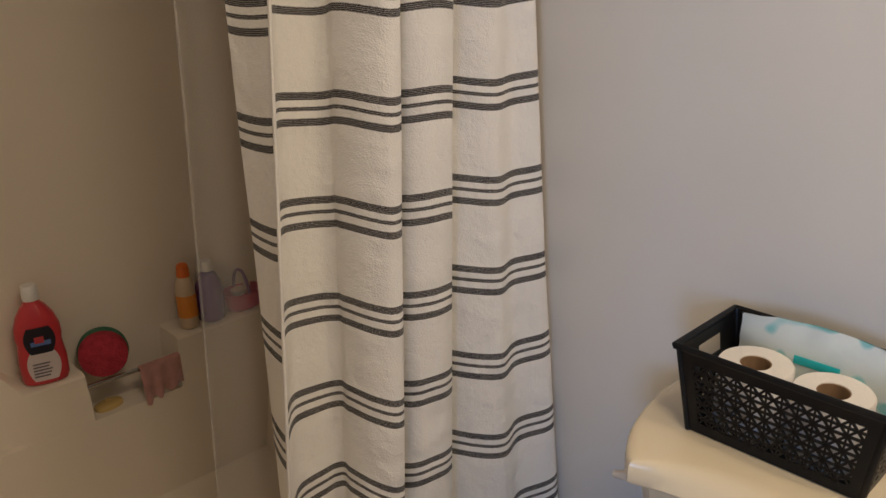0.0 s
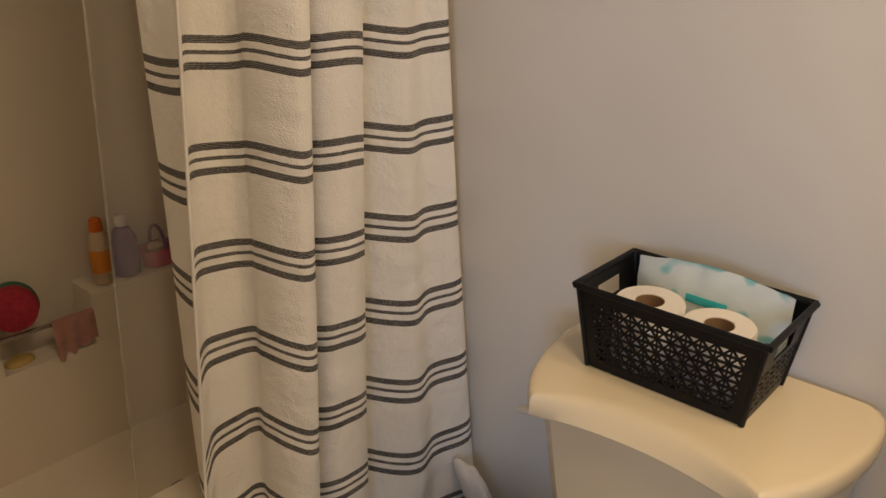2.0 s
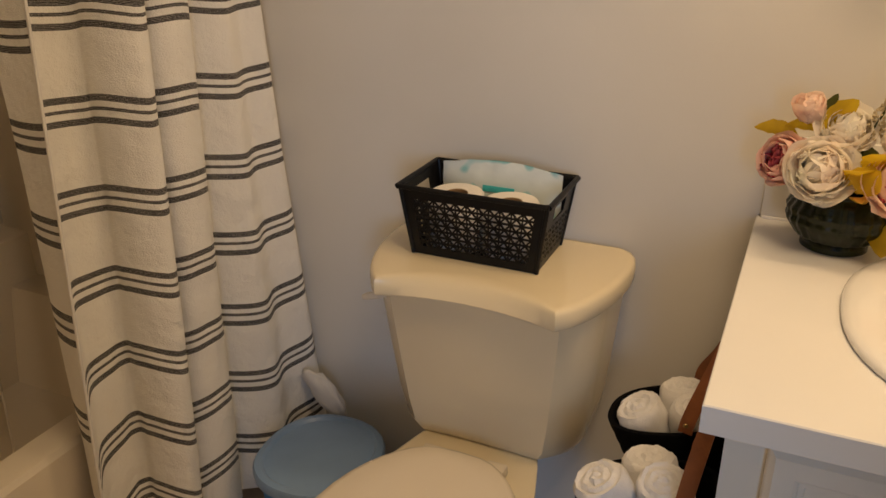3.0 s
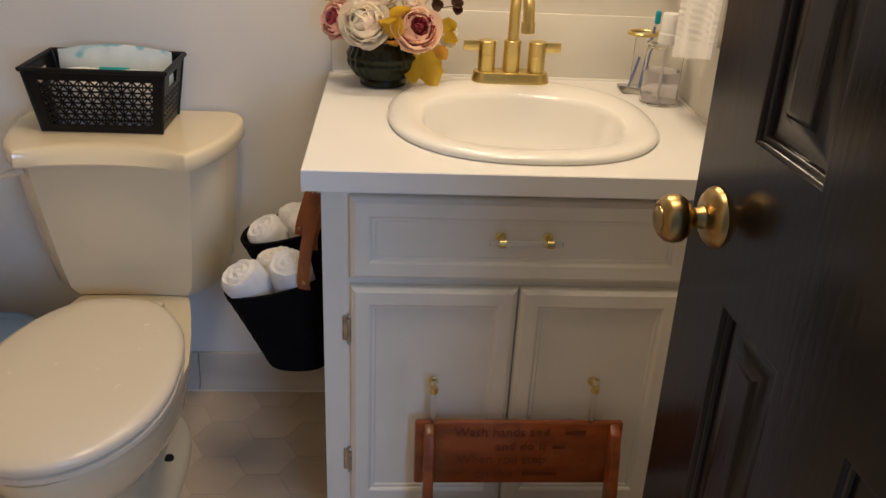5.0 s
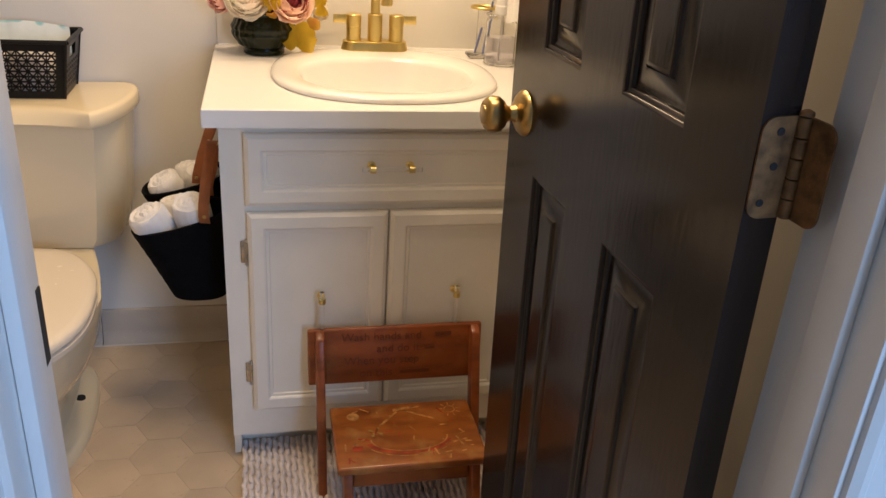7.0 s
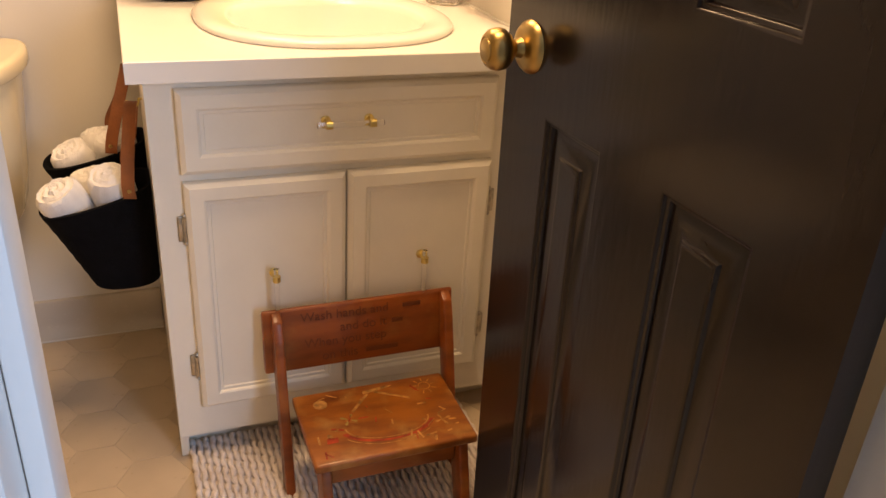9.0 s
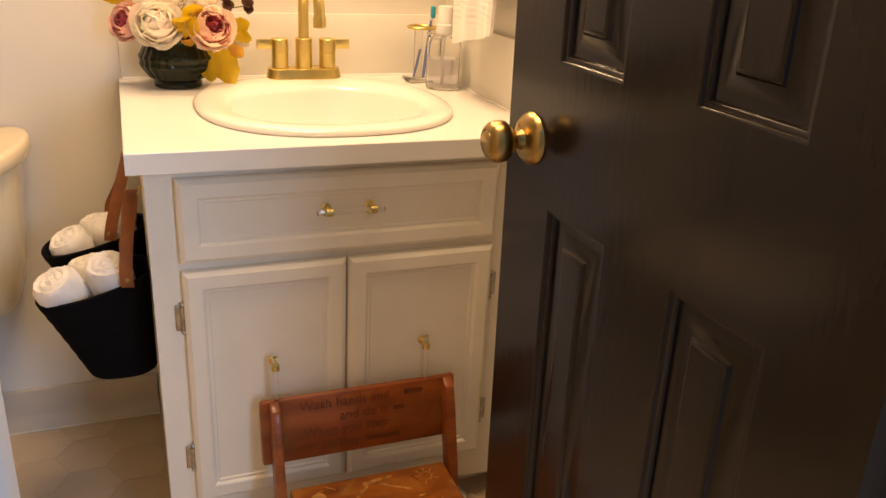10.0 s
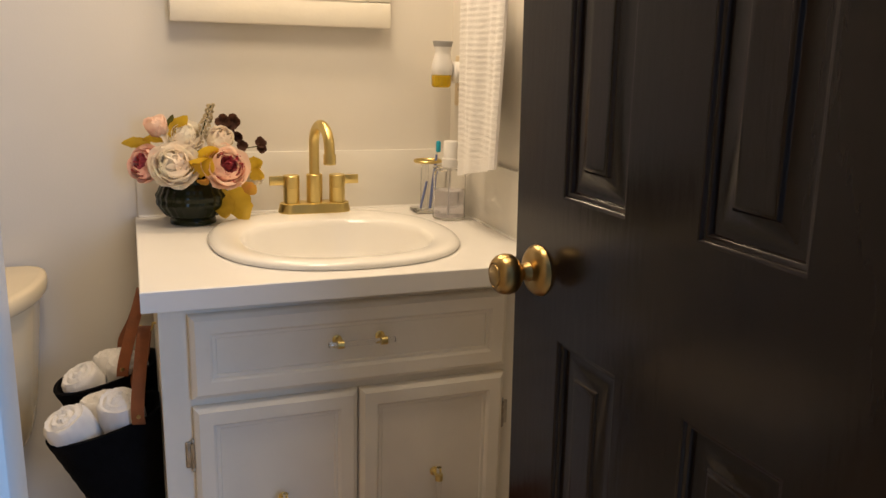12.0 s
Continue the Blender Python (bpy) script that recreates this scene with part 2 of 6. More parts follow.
for sgn, y in ((1, 0.0), (-1, -DOOR_T)):
    knob = part("knob", lathe([(r, y + sgn * h) for r, h in ((0.0001, 0.0640), (0.0125, 0.0640), (0.0137, 0.0632), (0.0143, 0.0612), (0.0156, 0.0612), (0.0163, 0.0626), (0.0200, 0.0606), (0.0245, 0.055), (0.0262, 0.047), (0.0250, 0.039), (0.020, 0.033), (0.013, 0.029), (0.0105, 0.024), (0.0115, 0.018), (0.013, 0.014))], 36, (KU, 0, KZ), axis="y", caps=(False, False)), OLD_BRASS, door, "round antique brass knob")
    part("rosette", lathe([(r, y + sgn * h) for r, h in ((0.012, 0.015), (0.020, 0.0135), (0.028, 0.009), (0.0325, 0.004), (0.0335, 0.0004))], 36, (KU, 0, KZ), axis="y"), OLD_BRASS, door, "round brass backplate")


def hinge_plate(outer, inner, z, h, at, thick, plane):
    """A thin leaf with well rounded corners on its outer side."""
    sgn = 1 if outer > inner else -1
    r, c = 0.013, []
    for cz, a0 in ((z - h / 2 + r, -0.5 * math.pi), (z + h / 2 - r, 0.0)):
        c += [(outer - sgn * r + sgn * r * math.cos(a0 + k * math.pi / 12), cz + r * math.sin(a0 + k * math.pi / 12)) for k in range(7)]
    c += [(inner, z + h / 2), (inner, z - h / 2)]
    rings = [[(d, u, v) if plane == "x" else (u, d, v) for u, v in c] for d in (at, at + thick)]
    return loft(rings)


def hinge(z):
    h = 0.089
    g = part("hinge_leaf", hinge_plate(-0.001, -0.032, z, h, -0.0026, 0.0022, "x"), WORN_BRASS, door, "worn brass hinge leaf")
    for zz in (z - 0.030, z + 0.002, z + 0.032):
        part("screw", lathe([(0.0036, -0.0030), (0.0034, -0.0036), (0.001, -0.0031)], 12, (0, -0.012 - 0.006 * (zz > z), zz), axis="x"), DARK, g)
    for k in range(5):
        z0 = z - h / 2 + k * h / 5
        part("knuckle", lathe([(0.0052, z0 + 0.0006), (0.0058, z0 + 0.0012), (0.0058, z0 + h / 5 - 0.0012), (0.0052, z0 + h / 5 - 0.0006)], 14, (-0.0048, -0.0375, 0)), WORN_BRASS, door, "worn brass hinge knuckle")
    part("hinge_pin", lathe([(0.0035, z + h / 2), (0.0062, z + h / 2 + 0.001), (0.0058, z + h / 2 + 0.004), (0.002, z + h / 2 + 0.006)], 14, (-0.0048, -0.0375, 0)), WORN_BRASS, door)
    part("jamb_leaf", hinge_plate(-0.040, -0.006, z, h, -0.0425, 0.0022, "y"), WORN_BRASS, door, "worn brass hinge leaf screwed to the jamb")


for z in (0.25, 1.012, 1.80):
    hinge(z)

# ---- vanity cabinet ----
VF, VL, VR = 0.548, -0.113, -0.812
van = thing("vanity_cabinet", (0.8, -0.46, 0.0), "white painted bathroom vanity cabinet with two doors", "cabinet")


def at_van(bm):
    bmesh.ops.translate(bm, verts=bm.verts, vec=(-0.8, 0.46, 0))
    return bm


part("side_panel", at_van(box(VF + 0.018, X1 - 0.003, VL - 0.016, VL, 0.0, 0.778, 0.0015)), VANITY, van)
part("side_panel", at_van(box(VF + 0.018, X1 - 0.003, VR, VR + 0.016, 0.0, 0.778, 0.0015)), VANITY, van)
part("back_panel", at_van(box(X1 - 0.012, X1 - 0.004, VR + 0.017, VL - 0.017, 0.0, 0.60)), VANITY, van)
part("bottom_shelf", at_van(box(VF + 0.018, X1 - 0.013, VR + 0.017, VL - 0.017, 0.085, 0.10)), VANITY, van)
part("toe_kick", at_van(box(VF + 0.062, VF + 0.075, VR + 0.001, VL - 0.001, 0.0, 0.085)), VANITY, van)
for y0, y1 in ((VL - 0.062, VL), (VR, VR + 0.11), (-0.452, -0.430)):
    part("frame_stile", at_van(box(VF, VF + 0.0175, y0, y1, 0.062 if y0 != -0.452 else 0.140, 0.778 if y0 != -0.452 else 0.596)), VANITY, van)
for z0, z1 in ((0.0625, 0.140), (0.596, 0.632), (0.748, 0.7775)):
    part("frame_rail", at_van(box(VF, VF + 0.0175, VR + 0.11, VL - 0.062, z0, z1)), VANITY, van)
FRONT_PROF = [(0.0, -0.018), (0.0, -0.010), (0.002, -0.006), (0.006, -0.003), (0.009, 0.0), (0.031, 0.0), (0.034, -0.002), (0.036, -0.005), (0.041, -0.0055), (0.043, -0.008), (0.047, -0.0085)]


def front(name, y0, y1, z0, z1, prof=FRONT_PROF):
    """A moulded cabinet front facing -x, from y0 down to y1."""
    bm = panel_rings(0, y0 - y1, z0, z1, prof)
    bmesh.ops.transform(bm, verts=bm.verts, matrix=Matrix(((0, -1, 0, VF - 0.0185), (-1, 0, 0, y0), (0, 0, 1, 0), (0, 0, 0, 1))))
    return part(name, at_van(bm), VANITY, van, angle=18)


drawer = front("drawer_front", -0.158, -0.722, 0.611, 0.757)
left_door = front("door", -0.159, -0.4385, 0.133, 0.597)
right_door = front("door", -0.4415, -0.722, 0.133, 0.597)


def pull(parent, y, z, vertical):
    """A clear bar on two brass posts."""
    x = VF - 0.0185
    half = 0.048 if vertical else 0.038
    ends = [(y, z - half), (y, z + half)] if vertical else [(y - half, z), (y + half, z)]
    long = half + 0.020
    a, b = ((x - 0.026, y, z - long), (x - 0.026, y, z + long)) if vertical else ((x - 0.026, y - long, z), (x - 0.026, y + long, z))
    part("pull_bar", at_van(tube([a, b], 0.0048, 14)), ACRYLIC, parent, "clear acrylic bar pull")
    for yy, zz in ends:
        bm = lathe([(0.0085, x + 0.0005), (0.0085, x - 0.002), (0.0055, x - 0.0035), (0.0045, x - 0.012), (0.005, x - 0.020)], 18, (0, yy, zz), axis="x")
        a, b = ((x - 0.026, yy, zz - 0.0055), (x - 0.026, yy, zz + 0.0055)) if vertical else ((x - 0.026, yy - 0.0055, zz), (x - 0.026, yy + 0.0055, zz))
        tube([a, b], 0.0072, 18, bm)
        part("pull_post", at_van(bm), BRASS, parent, "small gold pull post")


pull(drawer, -0.4380, 0.695, False)
pull(left_door, -0.303, 0.366, True)
pull(right_door, -0.584, 0.369, True)


def cabinet_hinge(parent, y, z, sgn):
    x = VF - 0.0005
    bm = box(x - 0.003, x, y - 0.006, y + 0.006, z - 0.024, z + 0.024, 0.002)
    tube([(x - 0.006, y - sgn * 0.006, z - 0.022), (x - 0.006, y - sgn * 0.006, z + 0.022)], 0.0045, 10, bm)
    for zz in (z - 0.026, z + 0.026):
        lathe([(0.002, zz - 0.004), (0.0042, zz), (0.002, zz + 0.004)], 10, (x - 0.006, y - sgn * 0.006, 0), bm)
    part("hinge", at_van(bm), NICKEL, parent, "small worn nickel hinge")


for z in (0.510, 0.227):
    cabinet_hinge(left_door, -0.151, z, 1)
    cabinet_hinge(right_door, -0.730, z, -1)

# counter with a hole for the basin, and its splashbacks
CT, CF = 0.812, 0.500
SX, SY = 0.787, -0.456
counter = thing("vanity_counter", (0.8, -0.45, 0.778), "white laminate vanity countertop", "countertop")


def at_counter(bm):
    bmesh.ops.translate(bm, verts=bm.verts, vec=(-0.8, 0.45, -0.778))
    return bm


def ellipse(cx, cy, rx, ry, z, n=64, power=2.35):
    out = []
    for i in range(n):
        a = 2 * math.pi * i / n
        c, s = math.cos(a), math.sin(a)
        out.append((cx + rx * math.copysign(abs(c) ** (2 / power), c), cy + ry * math.copysign(abs(s) ** (2 / power), s), z))
    return out


def rect_ring(x0, x1, y0, y1, z, n=64):
    out = []
    for i in range(n):
        a = 2 * math.pi * i / n
        c, s = math.cos(a), math.sin(a)
        k = 1 / max(abs(c), abs(s))
        out.append(((x0 + x1) / 2 + c * k * (x1 - x0) / 2, (y0 + y1) / 2 + s * k * (y1 - y0) / 2, z))
    return out


YC0, YC1, XB = Y0 + 0.002, -0.088, X1 - 0.002
rings = [ellipse(SX - 0.03, SY, 0.185, 0.212, 0.779), rect_ring(CF, XB, YC0, YC1, 0.778), rect_ring(CF, XB, YC0, YC1, CT - 0.0015), rect_ring(CF + 0.0015, XB, YC0, YC1 - 0.0015, CT), ellipse(SX - 0.03, SY, 0.185, 0.212, CT), ellipse(SX - 0.03, SY, 0.185, 0.212, 0.779)]
part("worktop", at_counter(loft(rings, None, (False, False))), COUNTER, counter)
part("backsplash", at_counter(box(X1 - 0.010, X1 - 0.001, YC0 + 0.010, YC1 - 0.006, CT, 0.949, 0.0008)), BATH_WALL, counter)
part("side_splash", at_counter(box(CF + 0.03, X1 - 0.011, Y0 + 0.001, Y0 + 0.010, CT, 0.949, 0.0008)), BATH_WALL, counter)
bm = tube([(X1 - 0.011, YC0 + 0.014, CT + 0.001), (X1 - 0.011, YC1 - 0.008, CT + 0.001)], 0.003, 8)
tube([(CF + 0.035, Y0 + 0.011, CT + 0.001), (X1 - 0.014, Y0 + 0.011, CT + 0.001)], 0.003, 8, bm)
part("caulk_bead", at_counter(bm), PORCELAIN, counter)

sink = thing("sink", (SX, SY, CT), "white oval porcelain drop-in sink", "sink")
prof = [(0.240, 0.244, 0.001, 0), (0.2415, 0.2455, 0.006, 0), (0.238, 0.242, 0.0105, 0), (0.230, 0.234, 0.013, 0), (0.220, 0.222, 0.0135, 0), (0.188, 0.166, 0.0122, -0.030), (0.182, 0.160, 0.009, -0.030), (0.177, 0.155, -0.002, -0.030), (0.163, 0.142, -0.05, -0.030), (0.138, 0.114, -0.095, -0.028), (0.09, 0.062, -0.125, -0.02), (0.022, 0.022, -0.132, -0.01)]
rings = [ellipse(dx, 0, rx, ry, z) for ry, rx, z, dx in prof]
part("basin", loft(rings, None, (False, False)), PORCELAIN, sink, angle=60)
part("drain", lathe([(0.028, -0.1305), (0.026, -0.1290), (0.020, -0.1300), (0.018, -0.1345), (0.0005, -0.135)], 28, (-0.01, 0, 0)), BRASS, sink, "gold drain")

# ---- toilet ----
TY = 0.314
toilet = thing("toilet", (0.6, TY, 0.0), "biscuit coloured two-piece toilet with closed lid", "toilet")


def loc(bm):
    bmesh.ops.translate(bm, verts=bm.verts, vec=(-0.6, -TY, 0))
    return bm


def tank_ring(z, xf, half, xb=1.075, bow=0.028, corner=0.055, n=10, soft=0.0):
    """Plan of the tank: flat back, bowed front, cut and rounded front corners."""
    pts = [(xb, half - 0.01), (xb - 0.012, half), (xf + corner * 1.9, half)]
    pts += [tuple(v)[:2] for v in bez((xf + corner * 1.9, half, 0), (xf + corner * (1.35 - 0.5 * soft), half - 0.002 * (1 - soft), 0), (xf + corner * (0.90 - 0.3 * soft), half - corner * (0.55 - 0.22 * soft), 0), (xf + 0.022, half - corner, 0), 7)[1:]]
    for i in range(1, n):
        y = (half - corner) * (1 - 2 * i / n)
        pts.append((xf + 0.022 - bow * (1 - (y / (half - corner)) ** 2), y))
    left = pts[:3 + 7]
    return [(x, TY + y, z) for x, y in pts] + [(x, TY - y, z) for x, y in left[::-1]]


tank = [(0.365, 0.885, 0.150), (0.372, 0.868, 0.166), (0.395, 0.858, 0.178), (0.45, 0.850, 0.186), (0.55, 0.838, 0.196), (0.655, 0.826, 0.205), (0.6905, 0.824, 0.206)]
part("tank", loc(loft([tank_ring(z, xf, h, 1.075, -0.004, soft=0.25) for z, xf, h in tank])), BISCUIT, toilet, angle=24)


def lid_ring(z, out, hollow):
    """Plan of the lid: flat back, rounded sides, crisp front corners and a hollow front."""
    half = []
    for p in bez((1.082, 0.200 + out, 0), (1.078, 0.226 + out, 0), (1.030, 0.227 + out, 0), (0.985, 0.224 + out, 0), 5) + bez((0.985, 0.224 + out, 0), (0.900, 0.216 + out, 0), (0.836 - out, 0.190 + out, 0), (0.803 - out, 0.155 + out * 0.4, 0), 8)[1:]:
        half.append((p.x, p.y))
    edge = half[-1]
    front_ = [(edge[0] + hollow * (1 - (k / 7) ** 2), edge[1] * k / 7) for k in range(6, -7, -1)]
    return [(x, TY + y, z) for x, y in half] + [(x, TY + y, z) for x, y in front_] + [(x, TY - y, z) for x, y in half[::-1]]


rings = [lid_ring(z, o, h) for z, o, h in ((0.691, -0.014, 0.024), (0.684, -0.002, 0.024), (0.688, 0.001, 0.026), (0.702, 0.001, 0.036), (0.711, 0.000, 0.044), (0.7155, -0.0025, 0.050), (0.7180, -0.007, 0.055), (0.7190, -0.014, 0.060))]
part("tank_lid", loc(loft(rings)), BISCUIT, toilet, "heavy biscuit porcelain tank lid", angle=40)


def bowl_ring(z, x_tip, x_back, half, back=None, n=40, shift=0.45, taper=2.0):
    """Egg-shaped plan, pointed to -x."""
    back = half * 0.72 if back is None else back
    cx = x_tip + (x_back - x_tip) * shift
    out = []
    for i in range(n):
        a = 2 * math.pi * i / n
        c, s = math.cos(a), math.sin(a)
        if c < 0:
            x, w = cx + (cx - x_tip) * c, half * s
        else:
            k = abs(c) ** 0.75
            x = cx + (x_back - cx) * k
            w = math.copysign(abs(s) ** 0.6, s) * (half + (back - half) * c ** taper)
        out.append((x, TY + w, z))
    return out


body = [(0.0, 0.49, 0.93, 0.105, 0.115), (0.022, 0.488, 0.93, 0.106, 0.116), (0.034, 0.50, 0.93, 0.098, 0.108), (0.042, 0.53, 0.92, 0.060, 0.064), (0.06, 0.54, 0.92, 0.052, 0.056), (0.10, 0.54, 0.93, 0.054, 0.058), (0.16, 0.50, 0.95, 0.085, 0.085), (0.22, 0.405, 0.97, 0.130, 0.085), (0.28, 0.345, 1.0, 0.154, 0.088), (0.33, 0.325, 1.03, 0.164, 0.090), (0.355, 0.315, 1.05, 0.168, 0.094), (0.366, 0.316, 1.05, 0.167, 0.094), (0.370, 0.33, 1.04, 0.157, 0.090)]
part("bowl", loc(loft([bowl_ring(z, a, b, h, k, taper=0.8 if z > 0.2 else 2.0) for z, a, b, h, k in body])), BISCUIT, toilet, angle=50)
seat = [(0.3715, 0.318, 0.80, 0.164, 0.130), (0.375, 0.311, 0.802, 0.1705, 0.126), (0.385, 0.310, 0.802, 0.1715, 0.126), (0.3895, 0.316, 0.80, 0.166, 0.130)]
part("seat", loc(loft([bowl_ring(z, a, b, h, k) for z, a, b, h, k in seat])), SEAT, toilet, angle=50)
cover = [(0.3915, 0.316, 0.805, 0.165, 0.130), (0.3945, 0.306, 0.808, 0.172, 0.124), (0.405, 0.304, 0.81, 0.1735, 0.125), (0.4115, 0.309, 0.808, 0.169, 0.122), (0.4155, 0.325, 0.80, 0.155, 0.118), (0.4185, 0.42, 0.77, 0.09, 0.08)]
part("seat_cover", loc(loft([bowl_ring(z, a, b, h, k) for z, a, b, h, k in cover])), SEAT, toilet, "closed biscuit plastic seat cover", angle=50)
for s in (-1, 1):
    part("seat_hinge", loc(box(0.806, 0.832, TY + s * 0.060 - 0.020, TY + s * 0.060 + 0.020, 0.371, 0.394, 0.006)), SEAT, toilet)
    # Dark discs on the flange paint the shade inside bolt holes.
    part("bolt_hole_disc", loc(lathe([(0.012, 0.034), (0.012, 0.0415), (0.003, 0.0417)], 16, (0.765, TY - s * 0.068, 0))), DARK, toilet)
bm = lathe([(0.011, 0), (0.011, 0.012)], 14, (0.862, TY + 0.168, 0.660), axis="x")
tube([(0.860, TY + 0.168, 0.660), (0.850, TY + 0.176, 0.659), (0.848, TY + 0.190, 0.656), (0.850, TY + 0.204, 0.650)], [0.007, 0.0072, 0.007, 0.0055], 10, bm)
part("flush_lever", loc(bm), SEAT, toilet, "biscuit flush lever")

# ---- tub and surround ----
tub = thing("bathtub", (0.345, 1.38, 0.0), "cream fibreglass bathtub behind the curtain", "bathtub")
rings = []
for z, x0, x1, y0, y1 in ((0.0, X0 + 0.004, X1 - 0.004, 1.0, 1.70), (0.36, X0 + 0.004, X1 - 0.004, 1.0, 1.70), (0.372, X0 + 0.006, X1 - 0.006, 1.006, 1.70), (0.375, X0 + 0.015, X1 - 0.015, 1.02, 1.70), (0.373, X0 + 0.09, X1 - 0.09, 1.07, 1.655), (0.35, X0 + 0.10, X1 - 0.10, 1.08, 1.652), (0.12, X0 + 0.17, X1 - 0.14, 1.12, 1.645), (0.09, X0 + 0.25, X1 - 0.2, 1.17, 1.60)):
    rings.append([(x - 0.345, y - 1.38, zz) for x, y, zz in rect_ring(x0, x1, y0, y1, z, 48)])
part("apron", loft(rings[:2], None, (True, False)), GLASSFIBRE, tub, "smooth cream tub apron", angle=50)
part("rim", loft(rings[1:5], None, (False, False)), GLASSFIBRE, tub, "rounded cream tub rim", angle=50)
part("basin", loft(rings[4:], None, (False, True)), GLASSFIBRE, tub, angle=50)
part("tub_drain", lathe([(0.034, 0.0915), (0.033, 0.0935), (0.026, 0.0925), (0.0005, 0.0915)], 24, (0.43, 0.0, 0)), CHROME, tub, "chrome tub drain")

# surround: plan of the upper wall, ledges and thicker lower wall
bm = bmesh.new()
YU, YL = 1.745, 1.655
plan = [(-0.40, 1.30), (-0.30, 1.46), (-0.10, 1.57), (0.10, 1.645), (0.25, 1.69), (0.34, 1.722), (0.39, 1.738), (0.43, YU)]
low = [(-0.385, 1.30), (-0.28, 1.44), (-0.085, 1.552), (0.11, 1.622), (0.26, 1.664), (0.345, 1.682), (0.395, 1.672), (0.425, YL)]
cols = [(u, v, 0.492 + max(0.0, 0.43 - u[0]) * 1.0) for u, v in zip(plan, low)]
for x, h in ((0.546, 0.490), (0.552, 0.362), (0.756, 0.358), (0.762, 0.500), (0.90, 0.500), (1.09, 0.500)):
    cols.append(((x, YU), (x, YL), h))
prev = None
for (u, v, h) in cols:
    col = [bm.verts.new((u[0], u[1], 2.1)), bm.verts.new((u[0], u[1], h + 0.004)), bm.verts.new(((u[0] * 0.9 + v[0] * 0.1), u[1] * 0.9 + v[1] * 0.1, h)), bm.verts.new((u[0] * 0.08 + v[0] * 0.92, u[1] * 0.08 + v[1] * 0.92, h)), bm.verts.new((v[0], v[1], h - 0.006)), bm.verts.new((v[0], v[1], 0.30)), bm.verts.new((v[0], v[1] - 0.01, 0.08))]
    if prev:
        for i in range(6):
            bm.faces.new((prev[i], col[i], col[i + 1], prev[i + 1]))
    prev = col
fixed("tub_surround", bm, GLASSFIBRE, "cream moulded fibreglass tub surround with ledges", "tub surround", angle=45)
bm = box(X1 - 0.012, X1 - 0.002, 1.02, 1.74, 0.376, 2.1, 0.002)
fixed("tub_surround_end", bm, GLASSFIBRE, "cream fibreglass end panel of the tub surround", "tub surround")

